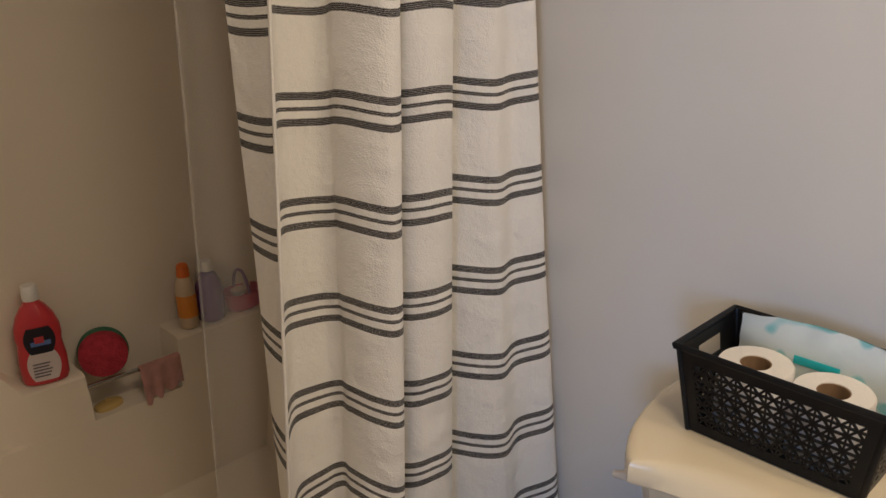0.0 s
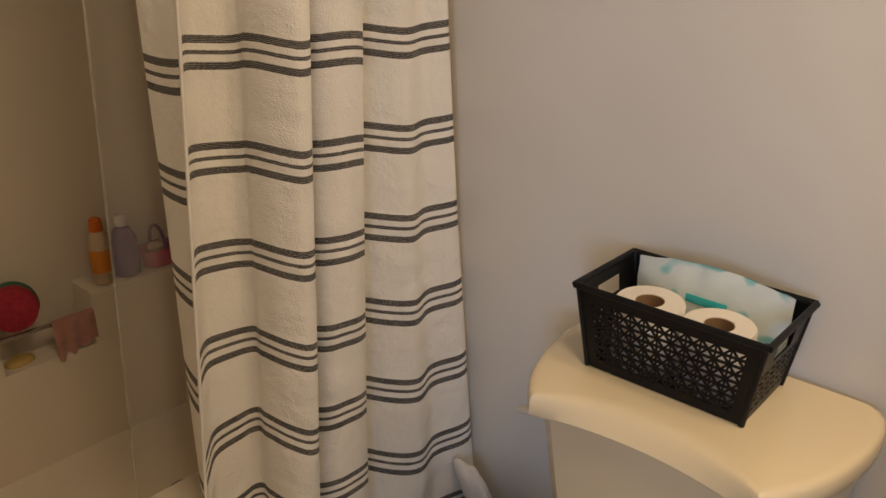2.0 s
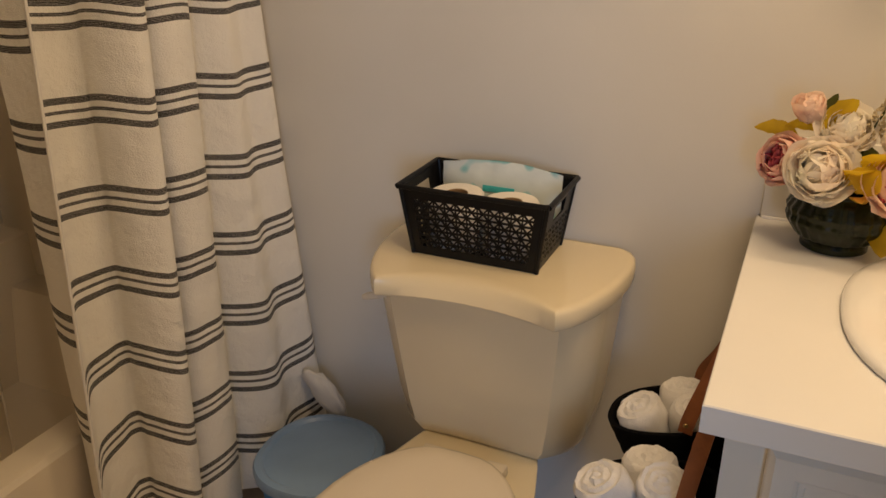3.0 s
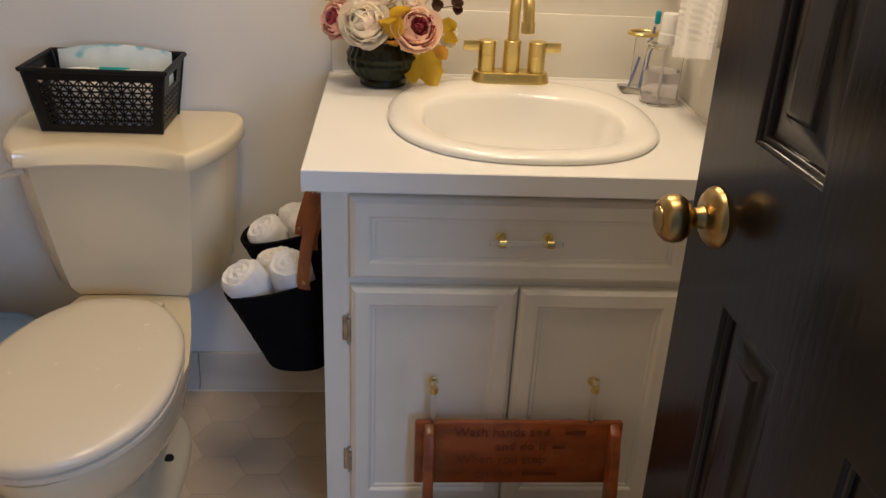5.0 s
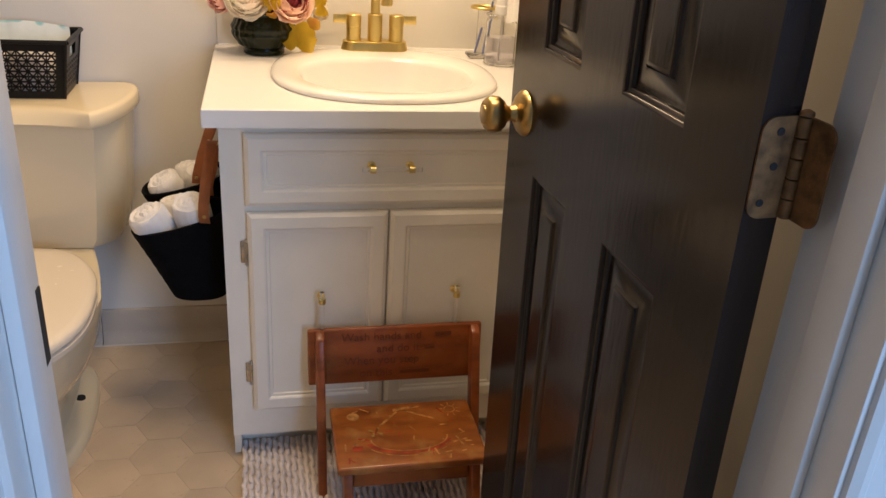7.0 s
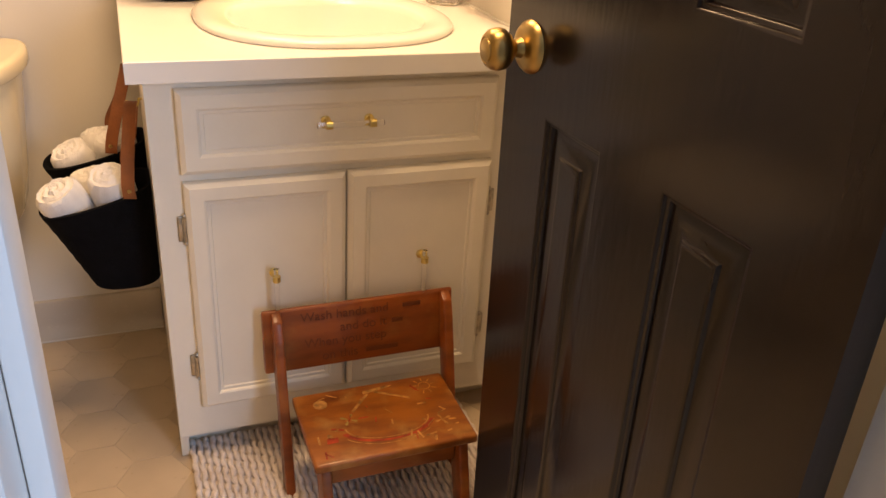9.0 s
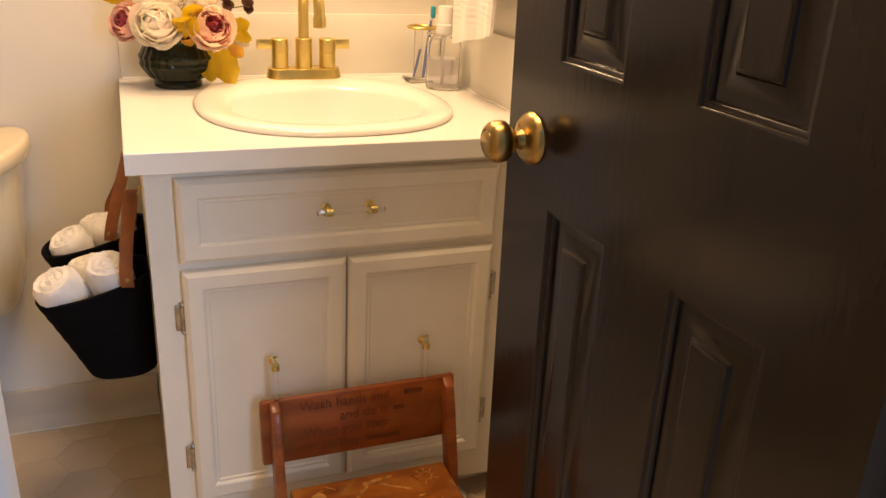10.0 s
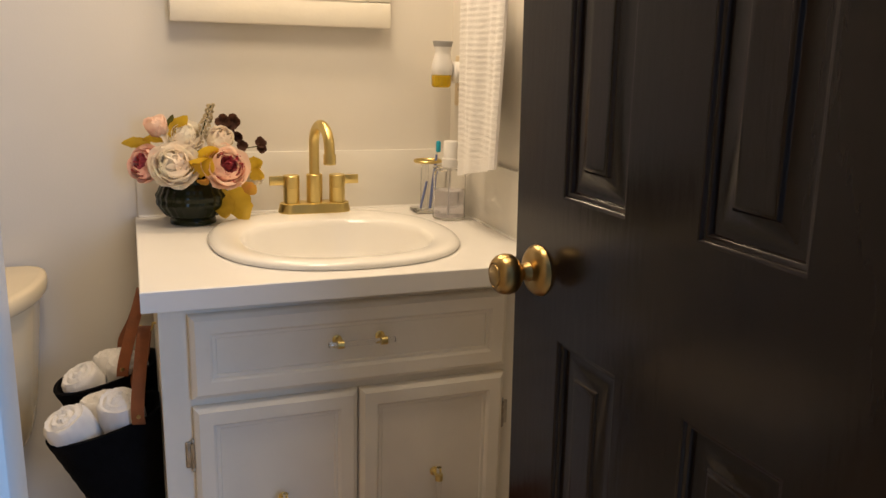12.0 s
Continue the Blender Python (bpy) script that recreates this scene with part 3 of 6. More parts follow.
# ---- curtain ----
def stripe_material():
    m = bpy.data.materials.new("striped_cotton")
    m.use_nodes = True
    n, l = m.node_tree.nodes, m.node_tree.links
    b = n["Principled BSDF"]
    b.inputs["Roughness"].default_value = 0.9
    b.inputs["Sheen Weight"].default_value = 0.06
    uv, sep = n.new("ShaderNodeUVMap"), n.new("ShaderNodeSeparateXYZ")
    l.new(uv.outputs[0], sep.inputs[0])

    def op(kind, a, c=None, d=None):
        k = n.new("ShaderNodeMath")
        k.operation = kind
        for i, q in enumerate((a, c, d)):
            if q is None:
                continue
            if isinstance(q, (int, float)):
                k.inputs[i].default_value = q
            else:
                l.new(q, k.inputs[i])
        return k.outputs[0]

    wob = n.new("ShaderNodeTexNoise")
    wob.inputs["Scale"].default_value = 160
    l.new(uv.outputs[0], wob.inputs["Vector"])
    v = op("ADD", sep.outputs[1], op("MULTIPLY", op("SUBTRACT", wob.outputs[0], 0.5), 0.0016))
    f = op("MODULO", v, 0.152)

    def band(lo, hi):
        return op("MULTIPLY", op("GREATER_THAN", f, lo), op("LESS_THAN", f, hi))

    thick = op("ADD", band(0.0405, 0.0515), band(0.0775, 0.0885))
    thin = band(0.0620, 0.0680)
    yarn = op("GREATER_THAN", op("SINE", op("MULTIPLY", v, 2600)), 0.72)
    wx = n.new("ShaderNodeTexNoise")
    wx.inputs["Scale"].default_value, wx.inputs["Detail"].default_value = 900, 1
    mpx = n.new("ShaderNodeMapping")
    mpx.inputs["Scale"].default_value = (1, 0.35, 1)
    l.new(uv.outputs[0], mpx.inputs[0]), l.new(mpx.outputs[0], wx.inputs["Vector"])
    speck = op("GREATER_THAN", wx.outputs[0], 0.60)
    pale = op("MINIMUM", op("ADD", op("MULTIPLY", yarn, 0.42), op("MULTIPLY", speck, 0.20)), 0.62)
    mask = op("MULTIPLY", op("MINIMUM", op("ADD", thick, thin), 1.0), op("SUBTRACT", 1.0, pale))
    soil = n.new("ShaderNodeTexNoise")
    soil.inputs["Scale"].default_value = 9
    l.new(uv.outputs[0], soil.inputs["Vector"])
    base = n.new("ShaderNodeMix")
    base.data_type = "RGBA"
    base.inputs["A"].default_value, base.inputs["B"].default_value = (0.86, 0.83, 0.775, 1), (0.92, 0.895, 0.845, 1)
    l.new(soil.outputs[0], base.inputs["Factor"])
    mix = n.new("ShaderNodeMix")
    mix.data_type = "RGBA"
    mix.inputs["B"].default_value = (0.013, 0.010, 0.011, 1)
    l.new(base.outputs["Result"], mix.inputs["A"]), l.new(mask, mix.inputs["Factor"])
    l.new(mix.outputs["Result"], b.inputs["Base Color"])
    wv = n.new("ShaderNodeTexNoise")
    wv.inputs["Scale"].default_value, wv.inputs["Detail"].default_value = 420, 2
    crumple = n.new("ShaderNodeTexNoise")
    crumple.inputs["Scale"].default_value, crumple.inputs["Detail"].default_value = 20, 5
    l.new(uv.outputs[0], wv.inputs["Vector"]), l.new(uv.outputs[0], crumple.inputs["Vector"])
    bp = n.new("ShaderNodeBump")
    bp.inputs["Strength"].default_value, bp.inputs["Distance"].default_value = 0.8, 0.014
    l.new(op("ADD", op("MULTIPLY", wv.outputs[0], 0.15), crumple.outputs[0]), bp.inputs["Height"]), l.new(bp.outputs[0], b.inputs["Normal"])
    return m


STRIPES = stripe_material()


def hanging(name, plan_top, plan_low, z_top, z_low, sag, parent, material, rows=60, n=9, thick=0.0):
    """A hanging cloth between an upper and a lower plan line; sag(s, h) shifts the weave along the drop."""
    top, lowr = curve_through(plan_top, n), curve_through(plan_low, n)
    k = len(top)
    bm = bmesh.new()
    uvl = bm.loops.layers.uv.new("UVMap")
    length = [0.0]
    for a, b in zip(lowr, lowr[1:]):
        length.append(length[-1] + (b - a).length)
    grid, data = [], {}
    for j in range(rows + 1):
        h = j / rows
        line = []
        for i in range(k):
            s = i / (k - 1)
            zl = z_low(s) if callable(z_low) else z_low
            w = (1 - h) ** 1.1
            p = top[i].lerp(lowr[i], w)
            wig = 0.006 * noise.noise((s * 9, h * 2.5, 3.1)) + 0.003 * noise.noise((s * 30, h * 7, 1.7))
            z = zl + (z_top - zl) * h
            v = bm.verts.new((p.x, p.y + wig, z))
            data[v] = (length[i], z + parent.location.z + sag(s, z + parent.location.z))
            line.append(v)
        grid.append(line)
    for a, b in zip(grid, grid[1:]):
        for i in range(k - 1):
            f = bm.faces.new((a[i], a[i + 1], b[i + 1], b[i]))
            for lp in f.loops:
                lp[uvl].uv = data[lp.vert]
    return part(name, bm, material, parent, angle=80)


curtain = thing("shower_curtain", (0.85, 0.90, 0.1), "white cotton shower curtain with dark stripe groups", "curtain")
PTOP = [(0.578, 0.992), (0.598, 0.962), (0.622, 0.922), (0.632, 0.935), (0.660, 0.962), (0.705, 0.965), (0.722, 0.950), (0.716, 0.925), (0.722, 0.885), (0.742, 0.852), (0.763, 0.850), (0.772, 0.872), (0.762, 0.920), (0.770, 0.965), (0.778, 0.915), (0.790, 0.858), (0.822, 0.838), (0.860, 0.842), (0.875, 0.865), (0.872, 0.900), (0.888, 0.915), (0.915, 0.890), (0.950, 0.862), (0.995, 0.868), (1.026, 0.856), (1.040, 0.874), (1.046, 0.902), (1.072, 0.905)]
PLOW = [(0.575, 0.985), (0.588, 0.955), (0.602, 0.905), (0.625, 0.925), (0.660, 0.942), (0.708, 0.935), (0.732, 0.915), (0.728, 0.888), (0.736, 0.850), (0.758, 0.828), (0.786, 0.830), (0.796, 0.850), (0.790, 0.890), (0.798, 0.905), (0.806, 0.868), (0.816, 0.838), (0.842, 0.822), (0.870, 0.828), (0.884, 0.845), (0.884, 0.872), (0.900, 0.880), (0.930, 0.835), (0.970, 0.805), (1.012, 0.812), (1.058, 0.780), (1.074, 0.768), (1.082, 0.772), (1.088, 0.800)]
PTOP = PTOP[:3] + [(x, 0.900 + (y - 0.900) * 1.18) for x, y in PTOP[3:-3]] + PTOP[-3:]


def fold_shift(k):
    """How far the folds are moved along the rod, above and below, to fit the camera's view."""
    keys = [(0, 0.012, 0.029), (1, 0.020, -0.012), (2, 0.028, -0.062), (13, 0.018, -0.072), (20, 0.0, -0.022), (25, -0.032, 0.014), (27, 0.0, 0.0)]
    for (a, p, q), (b, r, s) in zip(keys, keys[1:]):
        if k <= b:
            f = (k - a) / (b - a)
            return p + (r - p) * f, q + (s - q) * f


PTOP, PLOW = [(x + fold_shift(k)[0], y) for k, (x, y) in enumerate(PTOP)], [(x + fold_shift(k)[1], y) for k, (x, y) in enumerate(PLOW)]
PTOP, PLOW = [(x - 0.85, y - 0.90, 0) for x, y in PTOP], [(x - 0.85, y - 0.90, 0) for x, y in PLOW]


def curtain_sag(s, z):
    low = max(0.0, 0.85 - z)
    swoop = 0.11 * max(0.0, 0.72 - z) * max(0.0, 0.20 - s) / 0.10
    hem = 0.020 if s < 0.082 else 0.0
    return hem + 0.035 * low * math.sin(s * 17 + 0.6) + swoop + 0.004 * math.sin(s * 40)


hanging("cloth", PTOP, PLOW, 1.83, lambda s: 0.01 + 0.03 * math.sin(s * 6), curtain_sag, curtain, STRIPES, rows=90, n=10)
LINER = surf("clear_liner", (0.86, 0.84, 0.78), 0.32, var=0.02, bump=0.25, bscale=14, alpha=0.17)
liner = thing("curtain_liner", (0.75, 1.06, 0.2), "translucent white plastic shower curtain liner", "curtain liner")
LT = [(0.584 + 0.0325 * i - 0.75, 0.012 * math.sin(i * 1.9) + 0.0, 0) for i in range(15)]
LL = [(0.538 + 0.0335 * i - 0.75, 0.016 * math.sin(i * 1.9 + 0.5) + 0.03, 0) for i in range(15)]
hanging("sheet", LT, LL, 1.73, 0.10, lambda s, z: 0.0, liner, LINER, rows=40, n=5)
part("hem", tube([(PTOP[2][0] + (PLOW[2][0] - PTOP[2][0]) * (1 - k / 30) ** 1.1 - 0.001, PTOP[2][1] + (PLOW[2][1] - PTOP[2][1]) * (1 - k / 30) ** 1.1 - 0.003, 0.02 + 1.81 * k / 30) for k in range(31)], 0.0028, 8), surf("hem_cotton", (0.80, 0.77, 0.73), 0.9, bump=0.3, bscale=300), curtain, "sewn white hem")
part("hem", tube([(LT[0][0] + (LL[0][0] - LT[0][0]) * (1 - k / 20) ** 1.1, LT[0][1] + (LL[0][1] - LT[0][1]) * (1 - k / 20) ** 1.1, 0.10 + 1.63 * k / 20) for k in range(21)], 0.0022, 8), surf("liner_hem", (0.74, 0.72, 0.66), 0.4, alpha=0.14), liner, "welded liner edge")
rod = fixed("curtain_rod", tube([(X0, 0.95, 1.97), (X1, 0.95, 1.97)], 0.0125, 16), CHROME, "chrome shower curtain rod", "curtain rod")

# ---- assumed ceiling and vanity lamps, both out of view ----
GLOW = bpy.data.materials.new("lamp_glass")
GLOW.use_nodes = True
GLOW.node_tree.nodes["Principled BSDF"].inputs["Base Color"].default_value = (0.9, 0.85, 0.75, 1)
GLOW.node_tree.nodes["Principled BSDF"].inputs["Emission Color"].default_value = (1.0, 0.75, 0.48, 1)
GLOW.node_tree.nodes["Principled BSDF"].inputs["Emission Strength"].default_value = 2.0
# Fixture added to go with the warm fill; its form is assumed.
lamp = thing("assumed_ceiling_light", (0.27, -0.28, H), "assumed round flush ceiling light with frosted glass, out of view", "ceiling light")
part("canopy", lathe([(0.15, -0.001), (0.15, -0.012), (0.14, -0.018)], 36), BRASS, lamp)
part("diffuser", lathe([(0.135, -0.019), (0.13, -0.04), (0.10, -0.062), (0.05, -0.070), (0.002, -0.071)], 36), GLOW, lamp)
# Unseen light bar of assumed form, arms set to suit the panels.
bar = thing("assumed_vanity_light", (1.05, -0.42, 1.98), "assumed brass vanity light bar above the mirror, out of view", "wall light")
part("back_plate", box(0.015, 0.043, -0.27, 0.27, -0.05, 0.05, 0.006), BRASS, bar)
for y in (-0.18, 0.0, 0.18):
    part("bulb", lathe([(0.012, 0.018), (0.014, 0.0), (0.030, -0.022), (0.034, -0.04), (0.026, -0.06), (0.002, -0.068)], 20, (-0.15, y, 0.03)), GLOW, bar)
    part("arm", tube([(0.014, y, 0.0), (-0.09, y, 0.006), (-0.15, y, 0.046)], 0.007, 10), BRASS, bar)

# ---- mirror cabinet ----
mirror = thing("mirror_cabinet", (X1 - 0.001, -0.42, 1.225), "white framed mirror cabinet on the wall", "mirror cabinet")
part("cabinet_back", box(-0.012, 0, -0.226, 0.236, 0.010, 0.66, 0.002), VANITY, mirror)
for y0, y1, z0, z1 in ((-0.232, 0.242, 0.0, 0.055), (-0.232, 0.242, 0.600, 0.655), (-0.232, -0.180, 0.0555, 0.5995), (0.192, 0.242, 0.0555, 0.5995)):
    part("frame", box(-0.034, -0.0125, y0, y1, z0, z1, 0.004), VANITY, mirror)
bm = tube([(-0.031, -0.168, 0.5975), (-0.031, -0.176, 0.590), (-0.031, -0.178, 0.580), (-0.031, -0.178, 0.070), (-0.031, -0.175, 0.061), (-0.031, -0.166, 0.058), (-0.031, 0.178, 0.058), (-0.031, 0.187, 0.061), (-0.031, 0.190, 0.070), (-0.031, 0.190, 0.590)], 0.0042, 8)
part("bead", bm, VANITY, mirror)
GLASS_MIRROR = surf("mirror_silver", (0.9, 0.9, 0.9), 0.02, 1.0, var=0.0, bump=0.0, rvar=0.0)
part("glass", box(-0.022, -0.018, -0.1795, 0.1915, 0.056, 0.599), GLASS_MIRROR, mirror, "mirror glass")

# ---- faucet ----
FX, FY = 1.006, -0.463
faucet = thing("faucet", (FX, FY, CT + 0.0137), "brushed gold two-handle centerset faucet", "faucet")


def stadium(hx, hy, z, n=10):
    out = []
    for s, c in ((1, hy - hx), (-1, -(hy - hx))):
        for i in range(n + 1):
            a = math.pi * i / n if s > 0 else math.pi + math.pi * i / n
            out.append((hx * math.cos(a), c + hx * math.sin(a), z))
    return out


part("base", loft([stadium(0.0285, 0.0805, -0.0005), stadium(0.0285, 0.0805, 0.003), stadium(0.0265, 0.0785, 0.010), stadium(0.0250, 0.0765, 0.0195), stadium(0.0235, 0.075, 0.0205)]), BRASS, faucet)
part("spout_collar", lathe([(0.0175, 0.0205), (0.0175, 0.082), (0.0165, 0.083), (0.0125, 0.083)], 28), BRASS, faucet)
spout = [(0, 0, 0.082), (0, 0, 0.11), (0, 0, 0.145)] + [(-0.048 + 0.048 * math.cos(a), -0.012 * (1 - math.cos(a)) / 2, 0.150 + 0.044 * math.sin(a)) for a in [math.pi * k / 14 for k in range(1, 14)]] + [(-0.097, -0.012, 0.148), (-0.099, -0.012, 0.136)]
part("spout", tube(spout, 0.0112, 18), BRASS, faucet)
part("aerator", lathe([(0.0128, 0.138), (0.0132, 0.137), (0.0132, 0.118), (0.0118, 0.1165), (0.0095, 0.1165), (0.009, 0.121)], 22, (-0.099, -0.012, 0)), BRASS, faucet)
for s in (-1, 1):
    y = 0.051 * s
    hb = part("handle", lathe([(0.0175, 0.0205), (0.0175, 0.052), (0.0168, 0.0526), (0.0168, 0.0540), (0.0178, 0.0546), (0.0178, 0.080), (0.0165, 0.0815), (0.002, 0.0815)], 28, (0, y, 0)), BRASS, faucet)
    part("lever", box(-0.004, 0.004, min(y + s * 0.015, y + s * 0.048), max(y + s * 0.015, y + s * 0.048), 0.060, 0.080, 0.0015), BRASS, hb)

# ---- vase with artificial flowers ----
GREEN_GLASS = surf("dark_green_glass", (0.012, 0.017, 0.004), 0.14, var=0.1, bump=0.02, trans=0.2, spec=0.25, ior=1.5, rvar=0.02)
vase = thing("flower_vase", (1.005, -0.203, CT), "dark green ribbed glass vase", "vase")
rings = []


def between(profile, steps):
    out = []
    for a, b in zip(profile, profile[1:]):
        out += [tuple(p + (q - p) * k / steps for p, q in zip(a, b)) for k in range(steps)]
    return out + [profile[-1]]


for r, z, rib in between(((0.002, 0.002, 0), (0.040, 0.0006, 0), (0.047, 0.002, 0), (0.047, 0.010, 0), (0.045, 0.014, 0.3), (0.055, 0.020, 1), (0.066, 0.032, 1), (0.0725, 0.048, 1), (0.072, 0.062, 1), (0.067, 0.076, 0.9), (0.060, 0.085, 0.5), (0.057, 0.090, 0), (0.059, 0.094, 0), (0.055, 0.094, 0), (0.053, 0.088, 0), (0.064, 0.066, 0), (0.064, 0.045, 0), (0.05, 0.022, 0), (0.03, 0.015, 0), (0.002, 0.014, 0)), 4):
    ring = []
    for k in range(144):
        a = 2 * math.pi * k / 144
        rr = r * (1 + 0.035 * rib * math.cos(12 * a + z * 150) * math.cos(12 * a - z * 150))
        ring.append((rr * math.cos(a), rr * math.sin(a), z))
    rings.append(ring)
part("bowl", loft(rings), GREEN_GLASS, vase, angle=60)
bouquet = thing("flower_bouquet", (1.005, -0.203, CT + 0.015), "artificial peonies in cream and pink with yellow leaves", "flowers")


def petal_mat(name, c1, c2, rough=0.75):
    m = surf(name, c1, rough, var=0.05, scale=25, bump=0.10, bscale=120, col2=c2)
    n, l = m.node_tree.nodes, m.node_tree.links
    bs, out = n["Principled BSDF"], n["Material Output"]
    thin, mix = n.new("ShaderNodeBsdfTranslucent"), n.new("ShaderNodeMixShader")
    mix.inputs[0].default_value = 0.46
    l.new(bs.inputs["Base Color"].links[0].from_socket, thin.inputs["Color"])
    l.new(bs.outputs[0], mix.inputs[1]), l.new(thin.outputs[0], mix.inputs[2]), l.new(mix.outputs[0], out.inputs["Surface"])
    return m


CREAM = petal_mat("cream_petal", (0.99, 0.93, 0.84), (0.985, 0.88, 0.76))
PINK = petal_mat("pink_petal", (0.99, 0.80, 0.68), (0.98, 0.72, 0.57))
ROSE = petal_mat("rose_petal", (0.93, 0.64, 0.55), (0.94, 0.70, 0.60))
MAGENTA = petal_mat("magenta_heart", (0.46, 0.07, 0.12), (0.66, 0.20, 0.20))
LEAF = petal_mat("yellow_leaf", (0.74, 0.52, 0.03), (0.58, 0.38, 0.03), 0.55)
LEAF2 = petal_mat("orange_leaf", (0.62, 0.27, 0.05), (0.55, 0.38, 0.05), 0.55)
PLUM = petal_mat("plum_petal", (0.075, 0.030, 0.018), (0.13, 0.055, 0.028), 0.7)
SEED = petal_mat("cream_seed", (0.72, 0.62, 0.42), (0.50, 0.42, 0.24), 0.8)
STEM = petal_mat("olive_stem", (0.12, 0.13, 0.04), (0.07, 0.08, 0.02), 0.6)
rng = random.Random(7)


def petal(bm, origin, frame_m, length, width, cup, curl, ruffle, seed, base=0.0):
    """A cupped petal that rises from origin along the local z axis and leans out along local x."""
    nu, half = 7, 5
    spine, px, pz = [], base, 0.0
    for i in range(nu + 1):
        ang = cup + (curl - cup) * i / nu
        spine.append((px, pz, ang))
        px, pz = px + math.sin(ang) * length / nu, pz + math.cos(ang) * length / nu
    grid = []
    for i in range(nu + 1):
        t = i / nu
        x, z, ang = spine[i]
        w = width * (0.22 + 0.78 * math.sin(math.pi * min(1.0, 0.70 * t) / 1.4)) * (1 - 0.28 * max(0.0, (t - 0.7) / 0.3) ** 2)
        round_x = max(x, 0.45 * length)
        line = []
        for j in range(-half, half + 1):
            s = j / half
            phi = w * s / round_x
            drop = 0.30 * length * abs(s) ** 2.4 * t * t
            wob = ruffle * length * noise.noise((s * 1.9 + seed, t * 1.6, seed * 1.7)) * t
            notch = -0.05 * length * t ** 4 * (0.5 + 0.5 * math.cos(s * 9 + seed))
            along = -drop + notch
            line.append(bm.verts.new(origin + frame_m @ Vector((x - round_x * (1 - math.cos(phi)) + along * math.sin(ang) + wob * math.cos(ang), round_x * math.sin(phi), z + along * math.cos(ang) - wob * math.sin(ang)))))
        grid.append(line)
    for a, b in zip(grid, grid[1:]):
        for k in range(len(a) - 1):
            bm.faces.new((a[k], a[k + 1], b[k + 1], b[k]))


def bloom(name, at, facing, size, material, layers, heart=None, label=""):
    at, d = Vector(at), Vector(facing).normalized()
    turn = d.to_track_quat("Z", "Y").to_matrix()
    bm = bmesh.new()
    for li, (count, cup, curl, ln, base) in enumerate(layers):
        for k in range(count):
            a = 2 * math.pi * (k + 0.5 * (li % 2)) / count + rng.uniform(-0.15, 0.15)
            f = turn @ Matrix.Rotation(a, 3, "Z")
            petal(bm, at, f, size * ln * rng.uniform(0.92, 1.08), size * ln * rng.uniform(0.78, 0.92), cup, curl, 0.10, rng.uniform(0, 50), base * size)
    ob = part(name, bm, material, bouquet, label, 80)
    if heart:
        bm = bmesh.new()
        for li in range(3):
            for k in range(8):
                a = 2 * math.pi * k / 8 + li * 0.4 + rng.uniform(-0.2, 0.2)
                petal(bm, at, turn @ Matrix.Rotation(a, 3, "Z"), size * rng.uniform(0.74, 0.92), size * 0.20, 0.1 + 0.2 * li, 0.05 + 0.22 * li, 0.35, rng.uniform(0, 50), 0.10 * size * li)
        part("heart", bm, heart, ob, "", 80)
    return ob


OPEN = [(4, 0.45, -1.45, 0.92, 0.00), (5, 0.70, -1.25, 1.00, 0.02), (5, 0.95, -1.10, 1.04, 0.04), (6, 1.20, -0.80, 1.08, 0.05), (7, 1.45, -0.40, 1.10, 0.04), (7, 1.60, 0.15, 1.10, 0.02)]
WIDE = [(7, 0.95, -0.80, 0.98, 0.14), (7, 1.20, -0.65, 1.06, 0.11), (7, 1.40, -0.35, 1.12, 0.07), (7, 1.55, 0.15, 1.12, 0.03)]
BUD = [(4, 0.40, -1.30, 0.90, 0.01), (5, 0.70, -1.20, 1.05, 0.03), (5, 0.95, -1.00, 1.15, 0.04), (6, 1.15, -0.60, 1.20, 0.04)]


def fl(x, y, z):
    return (x - 1.005, y + 0.203, z - CT - 0.015)


bloom("peony", fl(0.962, -0.168, 0.930), (-0.86, 0.04, 0.52), 0.0600, CREAM, OPEN, None, "large cream peony")
bloom("peony", fl(0.953, -0.262, 0.926), (-0.84, -0.20, 0.48), 0.0555, PINK, WIDE, MAGENTA, "pink peony with magenta heart")
bloom("peony", fl(0.995, -0.128, 0.934), (-0.66, 0.62, 0.38), 0.0480, ROSE, WIDE, MAGENTA, "dusky pink peony")
bloom("peony", fl(1.008, -0.146, 0.998), (-0.35, 0.35, 0.90), 0.0385, PINK, BUD, None, "half-open pink peony bud")
bloom("peony", fl(1.000, -0.193, 0.980), (-0.70, 0.10, 0.70), 0.0480, CREAM, OPEN, None, "cream peony")
bloom("peony", fl(0.995, -0.258, 0.972), (-0.75, -0.10, 0.65), 0.0470, CREAM, BUD, None, "half-open cream peony")
bloom("peony", fl(1.020, -0.318, 0.905), (-0.35, -0.9, 0.10), 0.0344, CREAM, BUD, None, "small cream peony")


def leaf(a, b, width, material, bend=0.012, side=(0, 0, 1)):
    a, b = Vector(a), Vector(b)
    d = (b - a).normalized()
    w = d.cross(Vector(side)).normalized()
    up = w.cross(d)
    bm = bmesh.new()
    grid = []
    for i in range(11):
        t = i / 10
        hw = width * (math.sin(math.pi * t ** 0.85) ** 0.8 + 0.02) * (1 + 0.10 * math.sin(t * 23))
        c = a.lerp(b, t) + up * (bend * math.sin(math.pi * t))
        grid.append([bm.verts.new(c + w * hw * s + up * (0.25 * hw * (abs(s) - 0.5))) for s in (-1, -0.5, 0, 0.5, 1)])
    for p, q in zip(grid, grid[1:]):
        for k in range(4):
            bm.faces.new((p[k], p[k + 1], q[k + 1], q[k]))
    part("leaf", bm, material, bouquet, "", 60)


